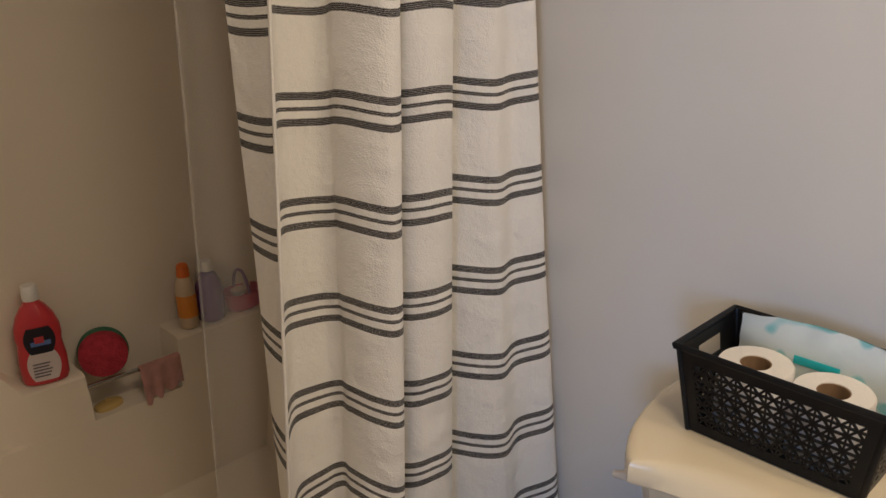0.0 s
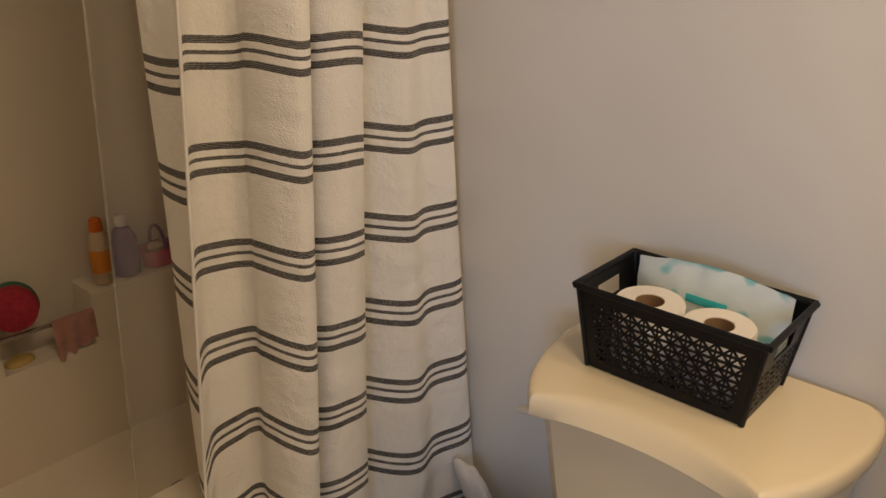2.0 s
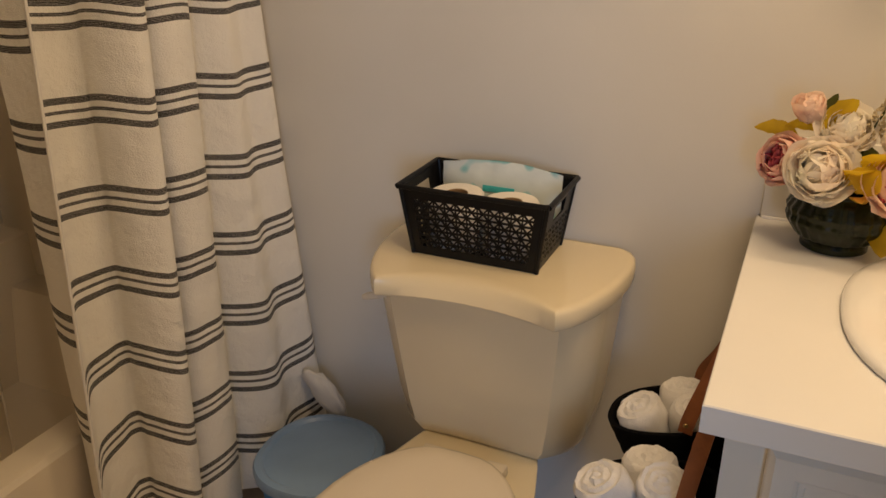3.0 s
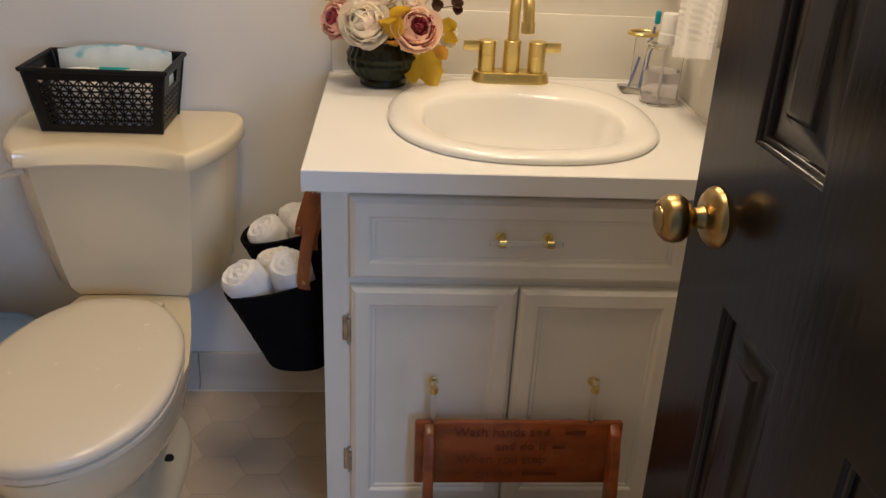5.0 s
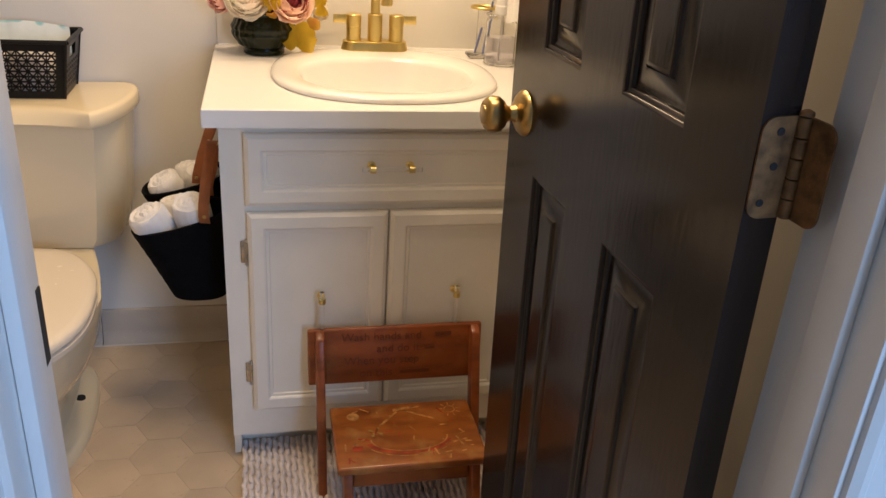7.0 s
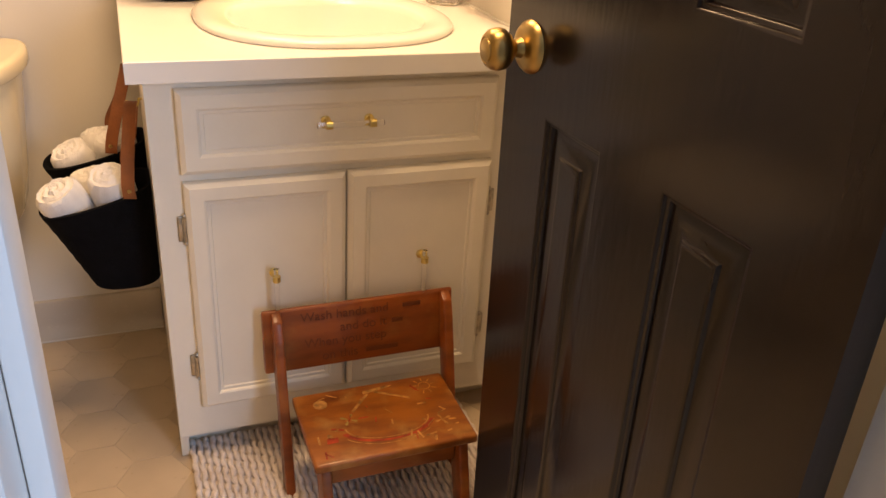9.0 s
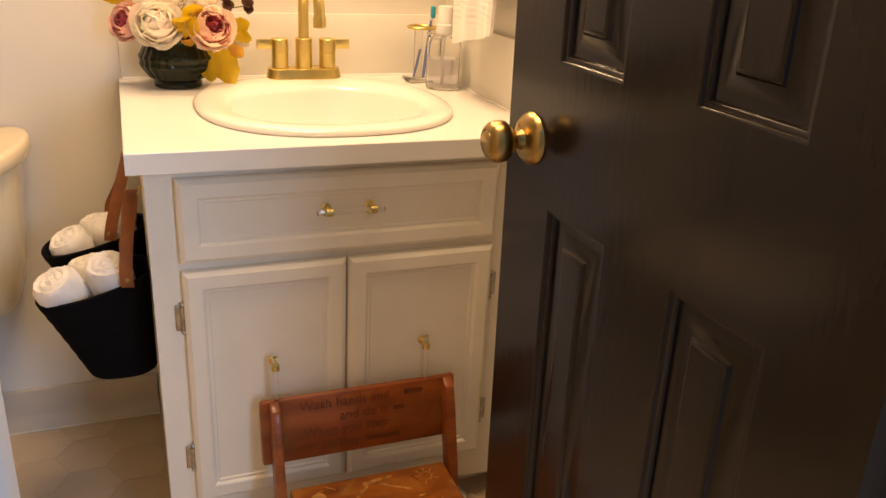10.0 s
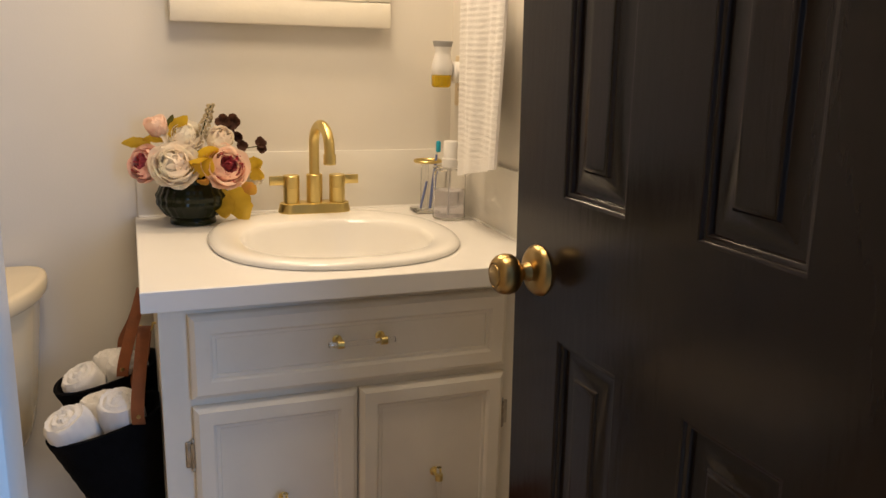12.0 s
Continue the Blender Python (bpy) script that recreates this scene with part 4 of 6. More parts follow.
leaf(fl(1.0, -0.13, 0.975), fl(0.985, -0.070, 0.984), 0.012, LEAF, side=(1, 0, 0.2))
leaf(fl(1.0, -0.155, 0.985), fl(0.985, -0.110, 0.990), 0.008, LEAF, side=(1, 0, 0.2))
leaf(fl(0.985, -0.160, 0.990), fl(0.965, -0.198, 1.040), 0.015, LEAF, side=(1, 0, 0))
leaf(fl(1.0, -0.155, 0.99), fl(0.995, -0.172, 1.040), 0.009, STEM, side=(1, 0, 0))
leaf(fl(0.945, -0.218, 0.915), fl(0.895, -0.212, 0.962), 0.024, LEAF, side=(1, 0, 0))
leaf(fl(0.945, -0.238, 0.935), fl(0.905, -0.232, 0.985), 0.021, LEAF, side=(1, 0, 0))
leaf(fl(0.925, -0.200, 0.950), fl(0.892, -0.240, 0.938), 0.020, LEAF, side=(1, 0, 0))
leaf(fl(0.955, -0.228, 0.895), fl(0.905, -0.222, 0.915), 0.014, LEAF2, side=(1, 0, 0))
leaf(fl(0.975, -0.285, 0.895), fl(0.940, -0.305, 0.820), 0.026, LEAF, side=(1, 0, 0))
leaf(fl(0.970, -0.262, 0.890), fl(0.932, -0.262, 0.832), 0.021, LEAF, side=(1, 0, 0))
leaf(fl(0.985, -0.310, 0.925), fl(0.965, -0.345, 0.945), 0.015, LEAF, side=(1, 0, 0))
leaf(fl(0.985, -0.320, 0.905), fl(0.960, -0.345, 0.920), 0.015, LEAF, side=(1, 0, 0))
leaf(fl(0.970, -0.300, 0.900), fl(0.945, -0.328, 0.880), 0.013, LEAF2, side=(1, 0, 0))
leaf(fl(1.0, -0.175, 0.965), fl(0.985, -0.240, 0.960), 0.012, STEM, side=(1, 0, 0))
bm = tube([fl(1.01, -0.21, 0.90), fl(0.995, -0.222, 0.99), fl(0.985, -0.246, 1.058)], 0.0016, 6)
part("stem", bm, STEM, bouquet)
bm = bmesh.new()
for k in range(230):
    t = rng.random()
    p = Vector(fl(0.992, -0.222, 0.985)).lerp(Vector(fl(0.985, -0.248, 1.062)), t)
    rad = 0.016 * (1 - 0.55 * t)
    a = rng.uniform(0, 6.283)
    p += Vector((math.cos(a), math.sin(a), rng.uniform(-0.3, 0.3))) * rad * rng.uniform(0.6, 1.0)
    bmesh.ops.create_icosphere(bm, subdivisions=1, radius=rng.uniform(0.0016, 0.0028), matrix=Matrix.Translation(p))
part("seed_spike", bm, SEED, bouquet, "cream berry spike")
for at, sz in (((0.995, -0.272, 1.022), 0.021), ((0.99, -0.292, 1.026), 0.020), ((0.995, -0.285, 1.002), 0.015), ((0.995, -0.300, 0.995), 0.015), ((0.99, -0.305, 0.975), 0.015), ((0.99, -0.345, 0.978), 0.016), ((0.985, -0.348, 0.968), 0.013)):
    bloom("hydrangea_floret", fl(*at), (-0.8, rng.uniform(-0.5, 0.5), rng.uniform(-0.2, 0.6)), sz, PLUM, [(4, 1.1, 0.9, 1.0, 0.0)], None, "dark plum floret")
part("stem", tube([fl(1.0, -0.27, 0.95), fl(0.995, -0.31, 0.968), fl(0.99, -0.345, 0.974)], 0.0012, 6), STEM, bouquet)

# ---- soap dispenser and toothbrush holder ----
CLEAR_THIN = surf("clear_thin_plastic", (0.98, 0.98, 0.98), 0.06, trans=1.0, ior=1.14, var=0.0, bump=0.0, rvar=0.01)
SOAP = surf("pale_soap", (0.93, 0.91, 0.96), 0.05, trans=0.8, ior=1.16, var=0.0, bump=0.0, rvar=0.01)
WHITE_PLASTIC = surf("white_plastic", (0.82, 0.80, 0.77), 0.3, var=0.01)
disp = thing("soap_dispenser", (0.925, -0.752, CT), "clear soap dispenser with white pump, half full", "soap dispenser")
part("bottle", lathe([(0.002, 0.0008), (0.034, 0.0008), (0.0365, 0.003), (0.0365, 0.100), (0.035, 0.106), (0.030, 0.109), (0.030, 0.112), (0.038, 0.114), (0.038, 0.117), (0.018, 0.118), (0.018, 0.114), (0.029, 0.107), (0.0345, 0.098), (0.0345, 0.006), (0.002, 0.005)], 40, caps=(True, True)), CLEAR_THIN, disp, "clear acrylic bottle")
part("soap", lathe([(0.002, 0.0052), (0.0343, 0.0062), (0.0343, 0.066), (0.002, 0.066)], 40), SOAP, disp, "pale lilac liquid soap")
pump = part("pump", lathe([(0.002, 0.117), (0.0185, 0.1175), (0.0185, 0.136), (0.0165, 0.1365), (0.0165, 0.1375), (0.0155, 0.138), (0.0155, 0.172), (0.014, 0.1745), (0.002, 0.175)], 28), WHITE_PLASTIC, disp, "white pump head")
part("nozzle", tube([(0, -0.008, 0.166), (0.002, -0.024, 0.166), (0.004, -0.034, 0.164), (0.005, -0.040, 0.158)], [0.006, 0.0055, 0.005, 0.0035], 10), WHITE_PLASTIC, pump)
part("dip_tube", tube([(0, 0, 0.118), (0.004, 0, 0.008)], 0.0025, 8), WHITE_PLASTIC, disp)
holder = thing("toothbrush_holder", (1.005, -0.728, CT), "clear toothbrush stand with gold ring", "toothbrush holder")
part("foot", box(-0.028, 0.028, -0.034, 0.034, 0.0006, 0.009, 0.003), ACRYLIC, holder)
part("upright", box(0.018, 0.022, -0.009, 0.009, 0.0092, 0.120, 0.001), ACRYLIC, holder)
part("ring", tube([(0.026 * math.cos(a), 0.030 * math.sin(a), 0.120) for a in [2 * math.pi * k / 40 for k in range(41)]], 0.0038, 10), BRASS, holder, "gold ring")
BLUE_BRUSH, TEAL = surf("blue_brush", (0.16, 0.20, 0.42), 0.3), surf("teal_bristle", (0.02, 0.35, 0.50), 0.5, bump=0.4, bscale=400)
for k, (dx, dy, col) in enumerate(((-0.012, -0.010, BLUE_BRUSH), (-0.004, 0.010, BLUE_BRUSH))):
    brush = thing("toothbrush", (1.005 + dx, -0.727 + dy, CT + 0.010), "blue toothbrush with teal bristles standing in the holder" if k == 0 else "slim blue and white toothbrush leaning in the holder", "toothbrush")
    top = 0.150 if k == 0 else 0.085
    part("handle", tube([(0, 0.006, 0.001), (0, -0.001, (top - 0.022) / 2), (0, -0.008, top - 0.022)], [0.0034 - 0.001 * k, 0.0040 - 0.001 * k, 0.0026], 12), col, brush)
    if k == 0:
        part("neck", tube([(0, -0.008, top - 0.024), (-0.001, -0.009, top + 0.004)], [0.0028, 0.0045], 10), WHITE_PLASTIC, brush)
        part("bristles", box(-0.012, -0.002, -0.0145, -0.0035, top - 0.018, top + 0.008, 0.004, 3), TEAL, brush, "teal bristles")

# ---- outlet, air freshener and towel on the side wall ----
IVORY = surf("ivory_plastic", (0.70, 0.58, 0.38), 0.35, var=0.02)
OIL = surf("yellow_oil", (0.75, 0.52, 0.02), 0.05, trans=0.6, ior=1.4, var=0.0, bump=0.0, rvar=0.01)
GREY_PLASTIC = surf("grey_plastic", (0.42, 0.41, 0.40), 0.35)
outlet = thing("wall_outlet", (1.02, Y0 + 0.001, 1.113), "ivory duplex wall outlet plate", "outlet")
part("plate", box(-0.035, 0.035, 0, 0.006, -0.057, 0.057, 0.003), IVORY, outlet)
for z in (-0.02, 0.02):
    soc = part("socket", lathe([(0.0165, 0.0055), (0.0165, 0.0075), (0.015, 0.008), (0.001, 0.008)], 24, (0, 0, z), axis="y"), IVORY, outlet)
    # Slot shade is put on as dark blocks, slightly proud of the socket.
    for dx in (-0.0065, 0.0065):
        part("slot_mark", box(dx - 0.001, dx + 0.001, 0.0076, 0.0084, z - 0.002, z + 0.006), DARK, soc)
    part("slot_mark", lathe([(0.0024, 0.0076), (0.0024, 0.0084), (0.0002, 0.0084)], 10, (0, 0, z - 0.008), axis="y"), DARK, soc)
fresh = thing("air_freshener", (1.012, Y0 + 0.055, 1.145), "white plug-in air freshener with yellow oil", "air freshener")
part("plug_disc", lathe([(0.024, -0.0445), (0.024, -0.028), (0.020, -0.024)], 28, (0, 0, -0.012), axis="y"), WHITE_PLASTIC, fresh)
part("body", loft([ellipse(0, 0, rx, ry, z, 32, 2.6) for rx, ry, z in ((0.017, 0.022, -0.018), (0.019, 0.024, -0.012), (0.019, 0.024, 0.004), (0.015, 0.019, 0.020), (0.014, 0.017, 0.032), (0.016, 0.020, 0.044))]), WHITE_PLASTIC, fresh, angle=50)
part("cap", loft([ellipse(0, 0, rx, ry, z, 32, 2.6) for rx, ry, z in ((0.0162, 0.0202, 0.0442), (0.018, 0.023, 0.056), (0.016, 0.021, 0.057), (0.014, 0.017, 0.048))]), GREY_PLASTIC, fresh, "grey diffuser cap")
part("oil_bottle", loft([ellipse(0, 0.002, rx, ry, z, 28, 3) for rx, ry, z in ((0.012, 0.017, -0.046), (0.015, 0.021, -0.043), (0.016, 0.022, -0.036), (0.016, 0.022, -0.0185))]), OIL, fresh, "yellow scented oil")

TOWEL = surf("white_terry", (0.80, 0.77, 0.73), 0.95, var=0.03, scale=40, bump=0.5, bscale=500, sheen=0.5)
rail = thing("towel_bar", (0.78, Y0, 1.298), "short brushed gold towel bar", "towel bar")
part("bar", tube([(-0.185, 0.055, 0), (0.165, 0.055, 0)], 0.008, 16), BRASS, rail)
for x in (-0.172, 0.150):
    part("bracket", lathe([(0.022, 0.0005), (0.022, 0.006), (0.010, 0.010), (0.009, 0.055)], 20, (x, 0, 0), axis="y"), BRASS, rail)
towel = thing("towel", (0.78, Y0 + 0.055, 1.298), "white ribbed cotton towel over the towel bar", "towel")


def towel_sheet(x0, x1, bottom, y, name, phase):
    """A ribbed hanging sheet with soft vertical folds."""
    bm = bmesh.new()
    nx, nz = 44, 130
    fronts, backs = [], []
    for j in range(nz + 1):
        t = j / nz
        f, b = [], []
        for i in range(nx + 1):
            s = i / nx
            drop = -(bottom(s)) * t
            spread = 1 - 0.14 * t
            x = (x0 + x1) / 2 + (x1 - x0) * (s - 0.5) * spread
            fold = 0.007 * math.sin(s * 11 + phase + 0.8 * t) * (0.5 + 0.5 * t) + 0.0015 * math.sin(s * 27 + phase * 2 - 2.0 * t)
            rib = 0.0006 * (0.8 + 0.4 * noise.noise((s * 7, drop * 25, phase + 4))) * math.sin(drop * 2 * math.pi / 0.0115 + 1.6 * noise.noise((s * 5, drop * 9, phase))) * (1 if t < 0.93 else 0.2)
            yy = y + fold + rib + 0.010 * math.sin(math.pi * min(1, t * 14) / 2)
            f.append(bm.verts.new((x, yy, drop + 0.010)))
            b.append(bm.verts.new((x, yy - 0.006, drop + 0.010)))
        fronts.append(f), backs.append(b)
    for g in (fronts, backs):
        for p, q in zip(g, g[1:]):
            for k in range(nx):
                bm.faces.new((p[k], p[k + 1], q[k + 1], q[k]))
    for g, h in ((fronts[0], backs[0]), (fronts[-1], backs[-1]), ([r[0] for r in fronts], [r[0] for r in backs]), ([r[-1] for r in fronts], [r[-1] for r in backs])):
        for k in range(len(g) - 1):
            bm.faces.new((g[k], g[k + 1], h[k + 1], h[k]))
    part(name, bm, TOWEL, towel, angle=60)


towel_sheet(-0.150, 0.085, lambda s: 0.345 + 0.042 * s, 0.012, "front_fold", 0.4)
towel_sheet(-0.020, 0.165, lambda s: 0.245 + 0.015 * s, -0.028, "back_fold", 1.9)

# ---- hanging baskets with rolled towels ----
FELT = surf("black_felt", (0.0035, 0.0035, 0.0045), 0.95, var=0.2, scale=60, bump=0.4, bscale=260, spec=0.12)
LEATHER = surf("tan_leather", (0.24, 0.075, 0.022), 0.5, var=0.15, scale=25, bump=0.2, bscale=220)


def towel_roll(parent_m, label):
    roll = thing("rolled_towel", parent_m, label, "towel", "rolled towels in the hanging baskets")
    bm = bmesh.new()
    n, R = 56, 0.0400
    rings = []
    for k, (rr, z) in enumerate(((0.9, -0.050), (1.0, -0.046), (1.0, -0.02), (1.0, 0.01), (1.0, 0.035), (0.97, 0.046), (0.90, 0.052), (0.80, 0.054), (0.70, 0.054), (0.60, 0.055), (0.50, 0.055), (0.40, 0.056), (0.30, 0.056), (0.20, 0.057), (0.10, 0.057))):
        ring = []
        for i in range(n):
            an = 2 * math.pi * i / n
            fuzz = 0.0022 * noise.noise((3 * math.cos(an), 3 * math.sin(an), z * 60)) + 0.0016 * noise.noise((11 * math.cos(an), 11 * math.sin(an), z * 240))
            groove = 0.0028 * math.cos(2 * math.pi * (rr * 3.1 - i / n)) * min(1, (1 - rr) * 6) if k > 5 else 0.0
            seam = -0.003 * math.exp(-((i - 6) / 1.5) ** 2) if k < 7 else 0.0
            ring.append(((R * rr + fuzz + seam) * math.cos(an), (R * rr + fuzz + seam) * math.sin(an) * 0.94, z + groove + 0.4 * fuzz))
        rings.append(ring)
    loft(rings, bm)
    part("roll", bm, TOWEL, roll, angle=70)
    return roll


def hanging_basket(cx, zr, label, swing=0.0):
    bk = thing("hanging_basket", (cx, -0.03, zr - 0.175), label, "basket", "hanging baskets on the vanity side")
    steps = []
    for k in range(15):
        t = k / 14
        ry, rx, cy = 0.060 + 0.039 * t, 0.056 + 0.020 * t, -0.022 + 0.034 * t
        steps.append((ry * (1 + 0.010 * (k % 2)), rx * (1 + 0.010 * (k % 2)), cy, 0.175 * t))
    rings = []
    for ry, rx, cy, z in [(0.03, 0.03, -0.022, 0.0)] + steps + [(steps[-1][0] - 0.007, steps[-1][1] - 0.007, steps[-1][2], 0.1755), (0.055, 0.05, -0.022, 0.012), (0.02, 0.02, -0.022, 0.010)]:
        ring = ellipse(0, cy, rx, ry, z, 56, 2.5)
        rings.append([(x, min(max(y, -0.081), 9), zz - 0.26 * (y - cy) * (zz / 0.175)) for x, y, zz in ring])
    part("shell", loft(rings), FELT, bk, angle=40)
    hook_z = 0.332
    path = curve_through([(-0.0785, -0.044, 0.190), (-0.0785, -0.043, 0.215), (-0.066, -0.048, 0.262), (-0.018, -0.060, hook_z), (0.010, -0.064, hook_z), (0.058, -0.056, 0.262), (0.0785, -0.044, 0.215), (0.0785, -0.044, 0.190)], 8)
    for p in path:
        p.y += swing * max(0.0, 1 - (p.z - 0.19) / 0.142)
    bm = bmesh.new()
    grid = []
    for i, p in enumerate(path):
        d = (path[min(i + 1, len(path) - 1)] - path[max(i - 1, 0)]).normalized()
        w = Vector((0.25, 1, 0)).normalized()
        nrm = d.cross(w).normalized()
        grid.append([bm.verts.new(p + w * a + nrm * b) for a, b in ((-0.011, -0.0012), (0.011, -0.0012), (0.011, 0.0012), (-0.011, 0.0012))])
    for p, q in zip(grid, grid[1:]):
        for k in range(4):
            bm.faces.new((p[k], p[(k + 1) % 4], q[(k + 1) % 4], q[k]))
    part("strap", bm, LEATHER, bk, "tan leather strap")
    part("rivet", lathe([(0.004, -0.0822), (0.0032, -0.0836), (0.0005, -0.084)], 12, (0, -0.044 + swing, 0.205), axis="x"), OLD_BRASS, bk)
    hk = tube([(0, -0.0822, hook_z + 0.012), (0, -0.076, hook_z + 0.012)] + [(0, -0.066 + 0.010 * math.cos(a), hook_z + 0.010 + 0.012 * math.sin(a)) for a in [math.pi + math.pi * k / 10 for k in range(11)]], 0.0022, 8)
    part("hook", hk, BRASS, bk, "small gold hook")
    return bk


hanging_basket(0.700, 0.527, "black felt hanging basket filled with rolled towels")
hanging_basket(0.885, 0.545, "black felt hanging basket beside the wall", 0.026)
for at, label in (((0.682, 0.026, 0.502, -24, -16, 0), "a black basket"), ((0.680, -0.050, 0.522, -8, -16, 0), "a black basket"), ((0.742, -0.018, 0.496, -10, 4, 0), "a black basket"), ((0.870, 0.012, 0.506, -24, -14, 0), "the rear basket"), ((0.872, -0.060, 0.522, -6, -12, 0), "the rear basket"), ((0.924, -0.032, 0.512, -8, 4, 0), "the rear basket")):
    towel_roll(pose(*at) @ pose(0, 0, 0, 0, 0, 400 * at[0] + 900 * at[1]), "white terry towel rolled up in " + label)

# ---- black plastic basket on the toilet tank ----
bk = thing("storage_basket", (0.984, 0.340, 0.7195), "black perforated plastic basket on the toilet tank", "basket")
BH, BX, BYW, TXW, TYW = 0.127, 0.066, 0.112, 0.078, 0.130


def wall_lattice(p00, p10, p01, p11, cols, rows, grip=False):
    """A sheet of triangular openings between four corners: bars along three directions inside a solid border."""
    p00, p10, p01, p11 = Vector(p00), Vector(p10), Vector(p01), Vector(p11)
    nrm = (p10 - p00).cross(p01 - p00).normalized()

    def at(u, v):
        return (p00.lerp(p10, u)).lerp(p01.lerp(p11, u), v)

    verts, faces = [], []

    def strip(a, b, w):
        d = (b - a).normalized()
        side = nrm.cross(d) * w
        k = len(verts)
        for off in (nrm * 0.0011, nrm * -0.0011):
            verts.extend([a + side + off, b + side + off, b - side + off, a - side + off])
        faces.extend([[k + i for i in f] for f in ((0, 1, 2, 3), (7, 6, 5, 4), (0, 3, 7, 4), (1, 5, 6, 2), (0, 4, 5, 1), (3, 2, 6, 7))])

    u0, u1, v0, v1 = 0.07, 0.93, 0.10, 0.60 if grip else 0.86
    U = lambda i: u0 + (u1 - u0) * i / cols
    V = lambda j: v0 + (v1 - v0) * j / rows
    for j in range(rows + 1):
        strip(at(u0, V(j)), at(u1, V(j)), 0.0017)
    for j in range(rows):
        for i in range(cols):
            a, b = (U(i), U(i + 1)) if (i + j) % 2 == 0 else (U(i + 1), U(i))
            strip(at(a, V(j)), at(b, V(j + 1)), 0.0015)
        for i in range(0, cols + 1, 2):
            strip(at(U(i), V(j)), at(U(i), V(j + 1)), 0.0012)
    for u_a, u_b, v_a, v_b in [(0, 1, 0, v0), (0, u0, v0, v1), (u1, 1, v0, v1)] + ([(0, 1, v1, 0.66), (0, 0.30, 0.66, 0.87), (0.70, 1, 0.66, 0.87), (0, 1, 0.87, 1)] if grip else [(0, 1, v1, 1)]):
        k = len(verts)
        for off in (nrm * 0.0012, nrm * -0.0012):
            verts.extend([at(u_a, v_a) + off, at(u_b, v_a) + off, at(u_b, v_b) + off, at(u_a, v_b) + off])
        faces.extend([[k + i for i in f] for f in ((0, 1, 2, 3), (7, 6, 5, 4), (0, 3, 7, 4), (1, 5, 6, 2), (0, 4, 5, 1), (3, 2, 6, 7))])
    bm = bmesh.new()
    vs = [bm.verts.new(v) for v in verts]
    for f in faces:
        bm.faces.new([vs[i] for i in f])
    return bm


lo = [(-BX, -BYW), (BX, -BYW), (BX, BYW), (-BX, BYW)]
hi = [(-TXW, -TYW), (TXW, -TYW), (TXW, TYW), (-TXW, TYW)]
for k in range(4):
    a, b, c, d = lo[k], lo[(k + 1) % 4], hi[k], hi[(k + 1) % 4]
    side = part("side", wall_lattice((*a, 0.003), (*b, 0.003), (*c, BH - 0.004), (*d, BH - 0.004), 22 if k % 2 else 13, 8 if k % 2 else 5, k % 2 == 0), BLACK_PLASTIC, bk)
    part("corner_post", tube([(a[0], a[1], 0.002), (c[0], c[1], BH)], 0.0045, 10), BLACK_PLASTIC, bk)
part("bottom", box(-BX, BX, -BYW, BYW, 0.0005, 0.004, 0.001), BLACK_PLASTIC, bk)
rim = [(x * (1 + 0.004 / abs(x)), y * (1 + 0.004 / abs(y))) for x, y in hi]
for (x0, y0), (x1, y1) in zip(rim, rim[1:] + rim[:1]):
    part("rim", tube([(x0, y0, BH - 0.002), (x1, y1, BH - 0.002)], 0.0048, 10, flat=0.8), BLACK_PLASTIC, bk)
PAPER = surf("toilet_paper", (0.80, 0.76, 0.70), 0.95, var=0.02, bump=0.3, bscale=300)
CARD = surf("cardboard_core", (0.30, 0.19, 0.10), 0.9, var=0.1)
for y, z in ((0.394, 0.772), (0.294, 0.770)):
    tp = thing("toilet_paper_roll", pose(0.972, y, z, 0, -2, 0), "white toilet paper roll lying in the basket", "toilet paper", "toilet paper rolls in the basket")
    part("paper", lathe([(0.020, 0.05), (0.046, 0.05), (0.048, 0.047), (0.048, -0.047), (0.046, -0.05), (0.020, -0.05), (0.020, 0.05)], 40, caps=(False, False)), PAPER, tp)
    part("core", lathe([(0.0198, 0.049), (0.0198, -0.049), (0.0185, -0.049), (0.0185, 0.049), (0.0198, 0.049)], 28, caps=(False, False)), CARD, tp, "brown cardboard core")
    part("shade_disc", lathe([(0.0184, -0.048), (0.0005, -0.048)], 20), CARD, tp)


def packet_material():
    m = surf("wipes_foil", (0.74, 0.80, 0.77), 0.32, var=0.04, scale=14, bump=0.3, bscale=22)
    n, l = m.node_tree.nodes, m.node_tree.links
    tc, vor, rp, mix = n.new("ShaderNodeTexCoord"), n.new("ShaderNodeTexNoise"), n.new("ShaderNodeMapRange"), n.new("ShaderNodeMix")
    vor.inputs["Scale"].default_value, vor.inputs["Detail"].default_value = 24, 0
    rp.inputs[1].default_value, rp.inputs[2].default_value = 0.60, 0.66
    mix.data_type = "RGBA"
    mix.inputs["B"].default_value = (0.30, 0.60, 0.60, 1)
    old = m.node_tree.nodes["Principled BSDF"].inputs["Base Color"].links[0].from_socket
    l.new(tc.outputs["Object"], vor.inputs["Vector"]), l.new(vor.outputs[0], rp.inputs[0]), l.new(rp.outputs[0], mix.inputs["Factor"]), l.new(old, mix.inputs["A"])
    l.new(mix.outputs["Result"], m.node_tree.nodes["Principled BSDF"].inputs["Base Color"])
    return m


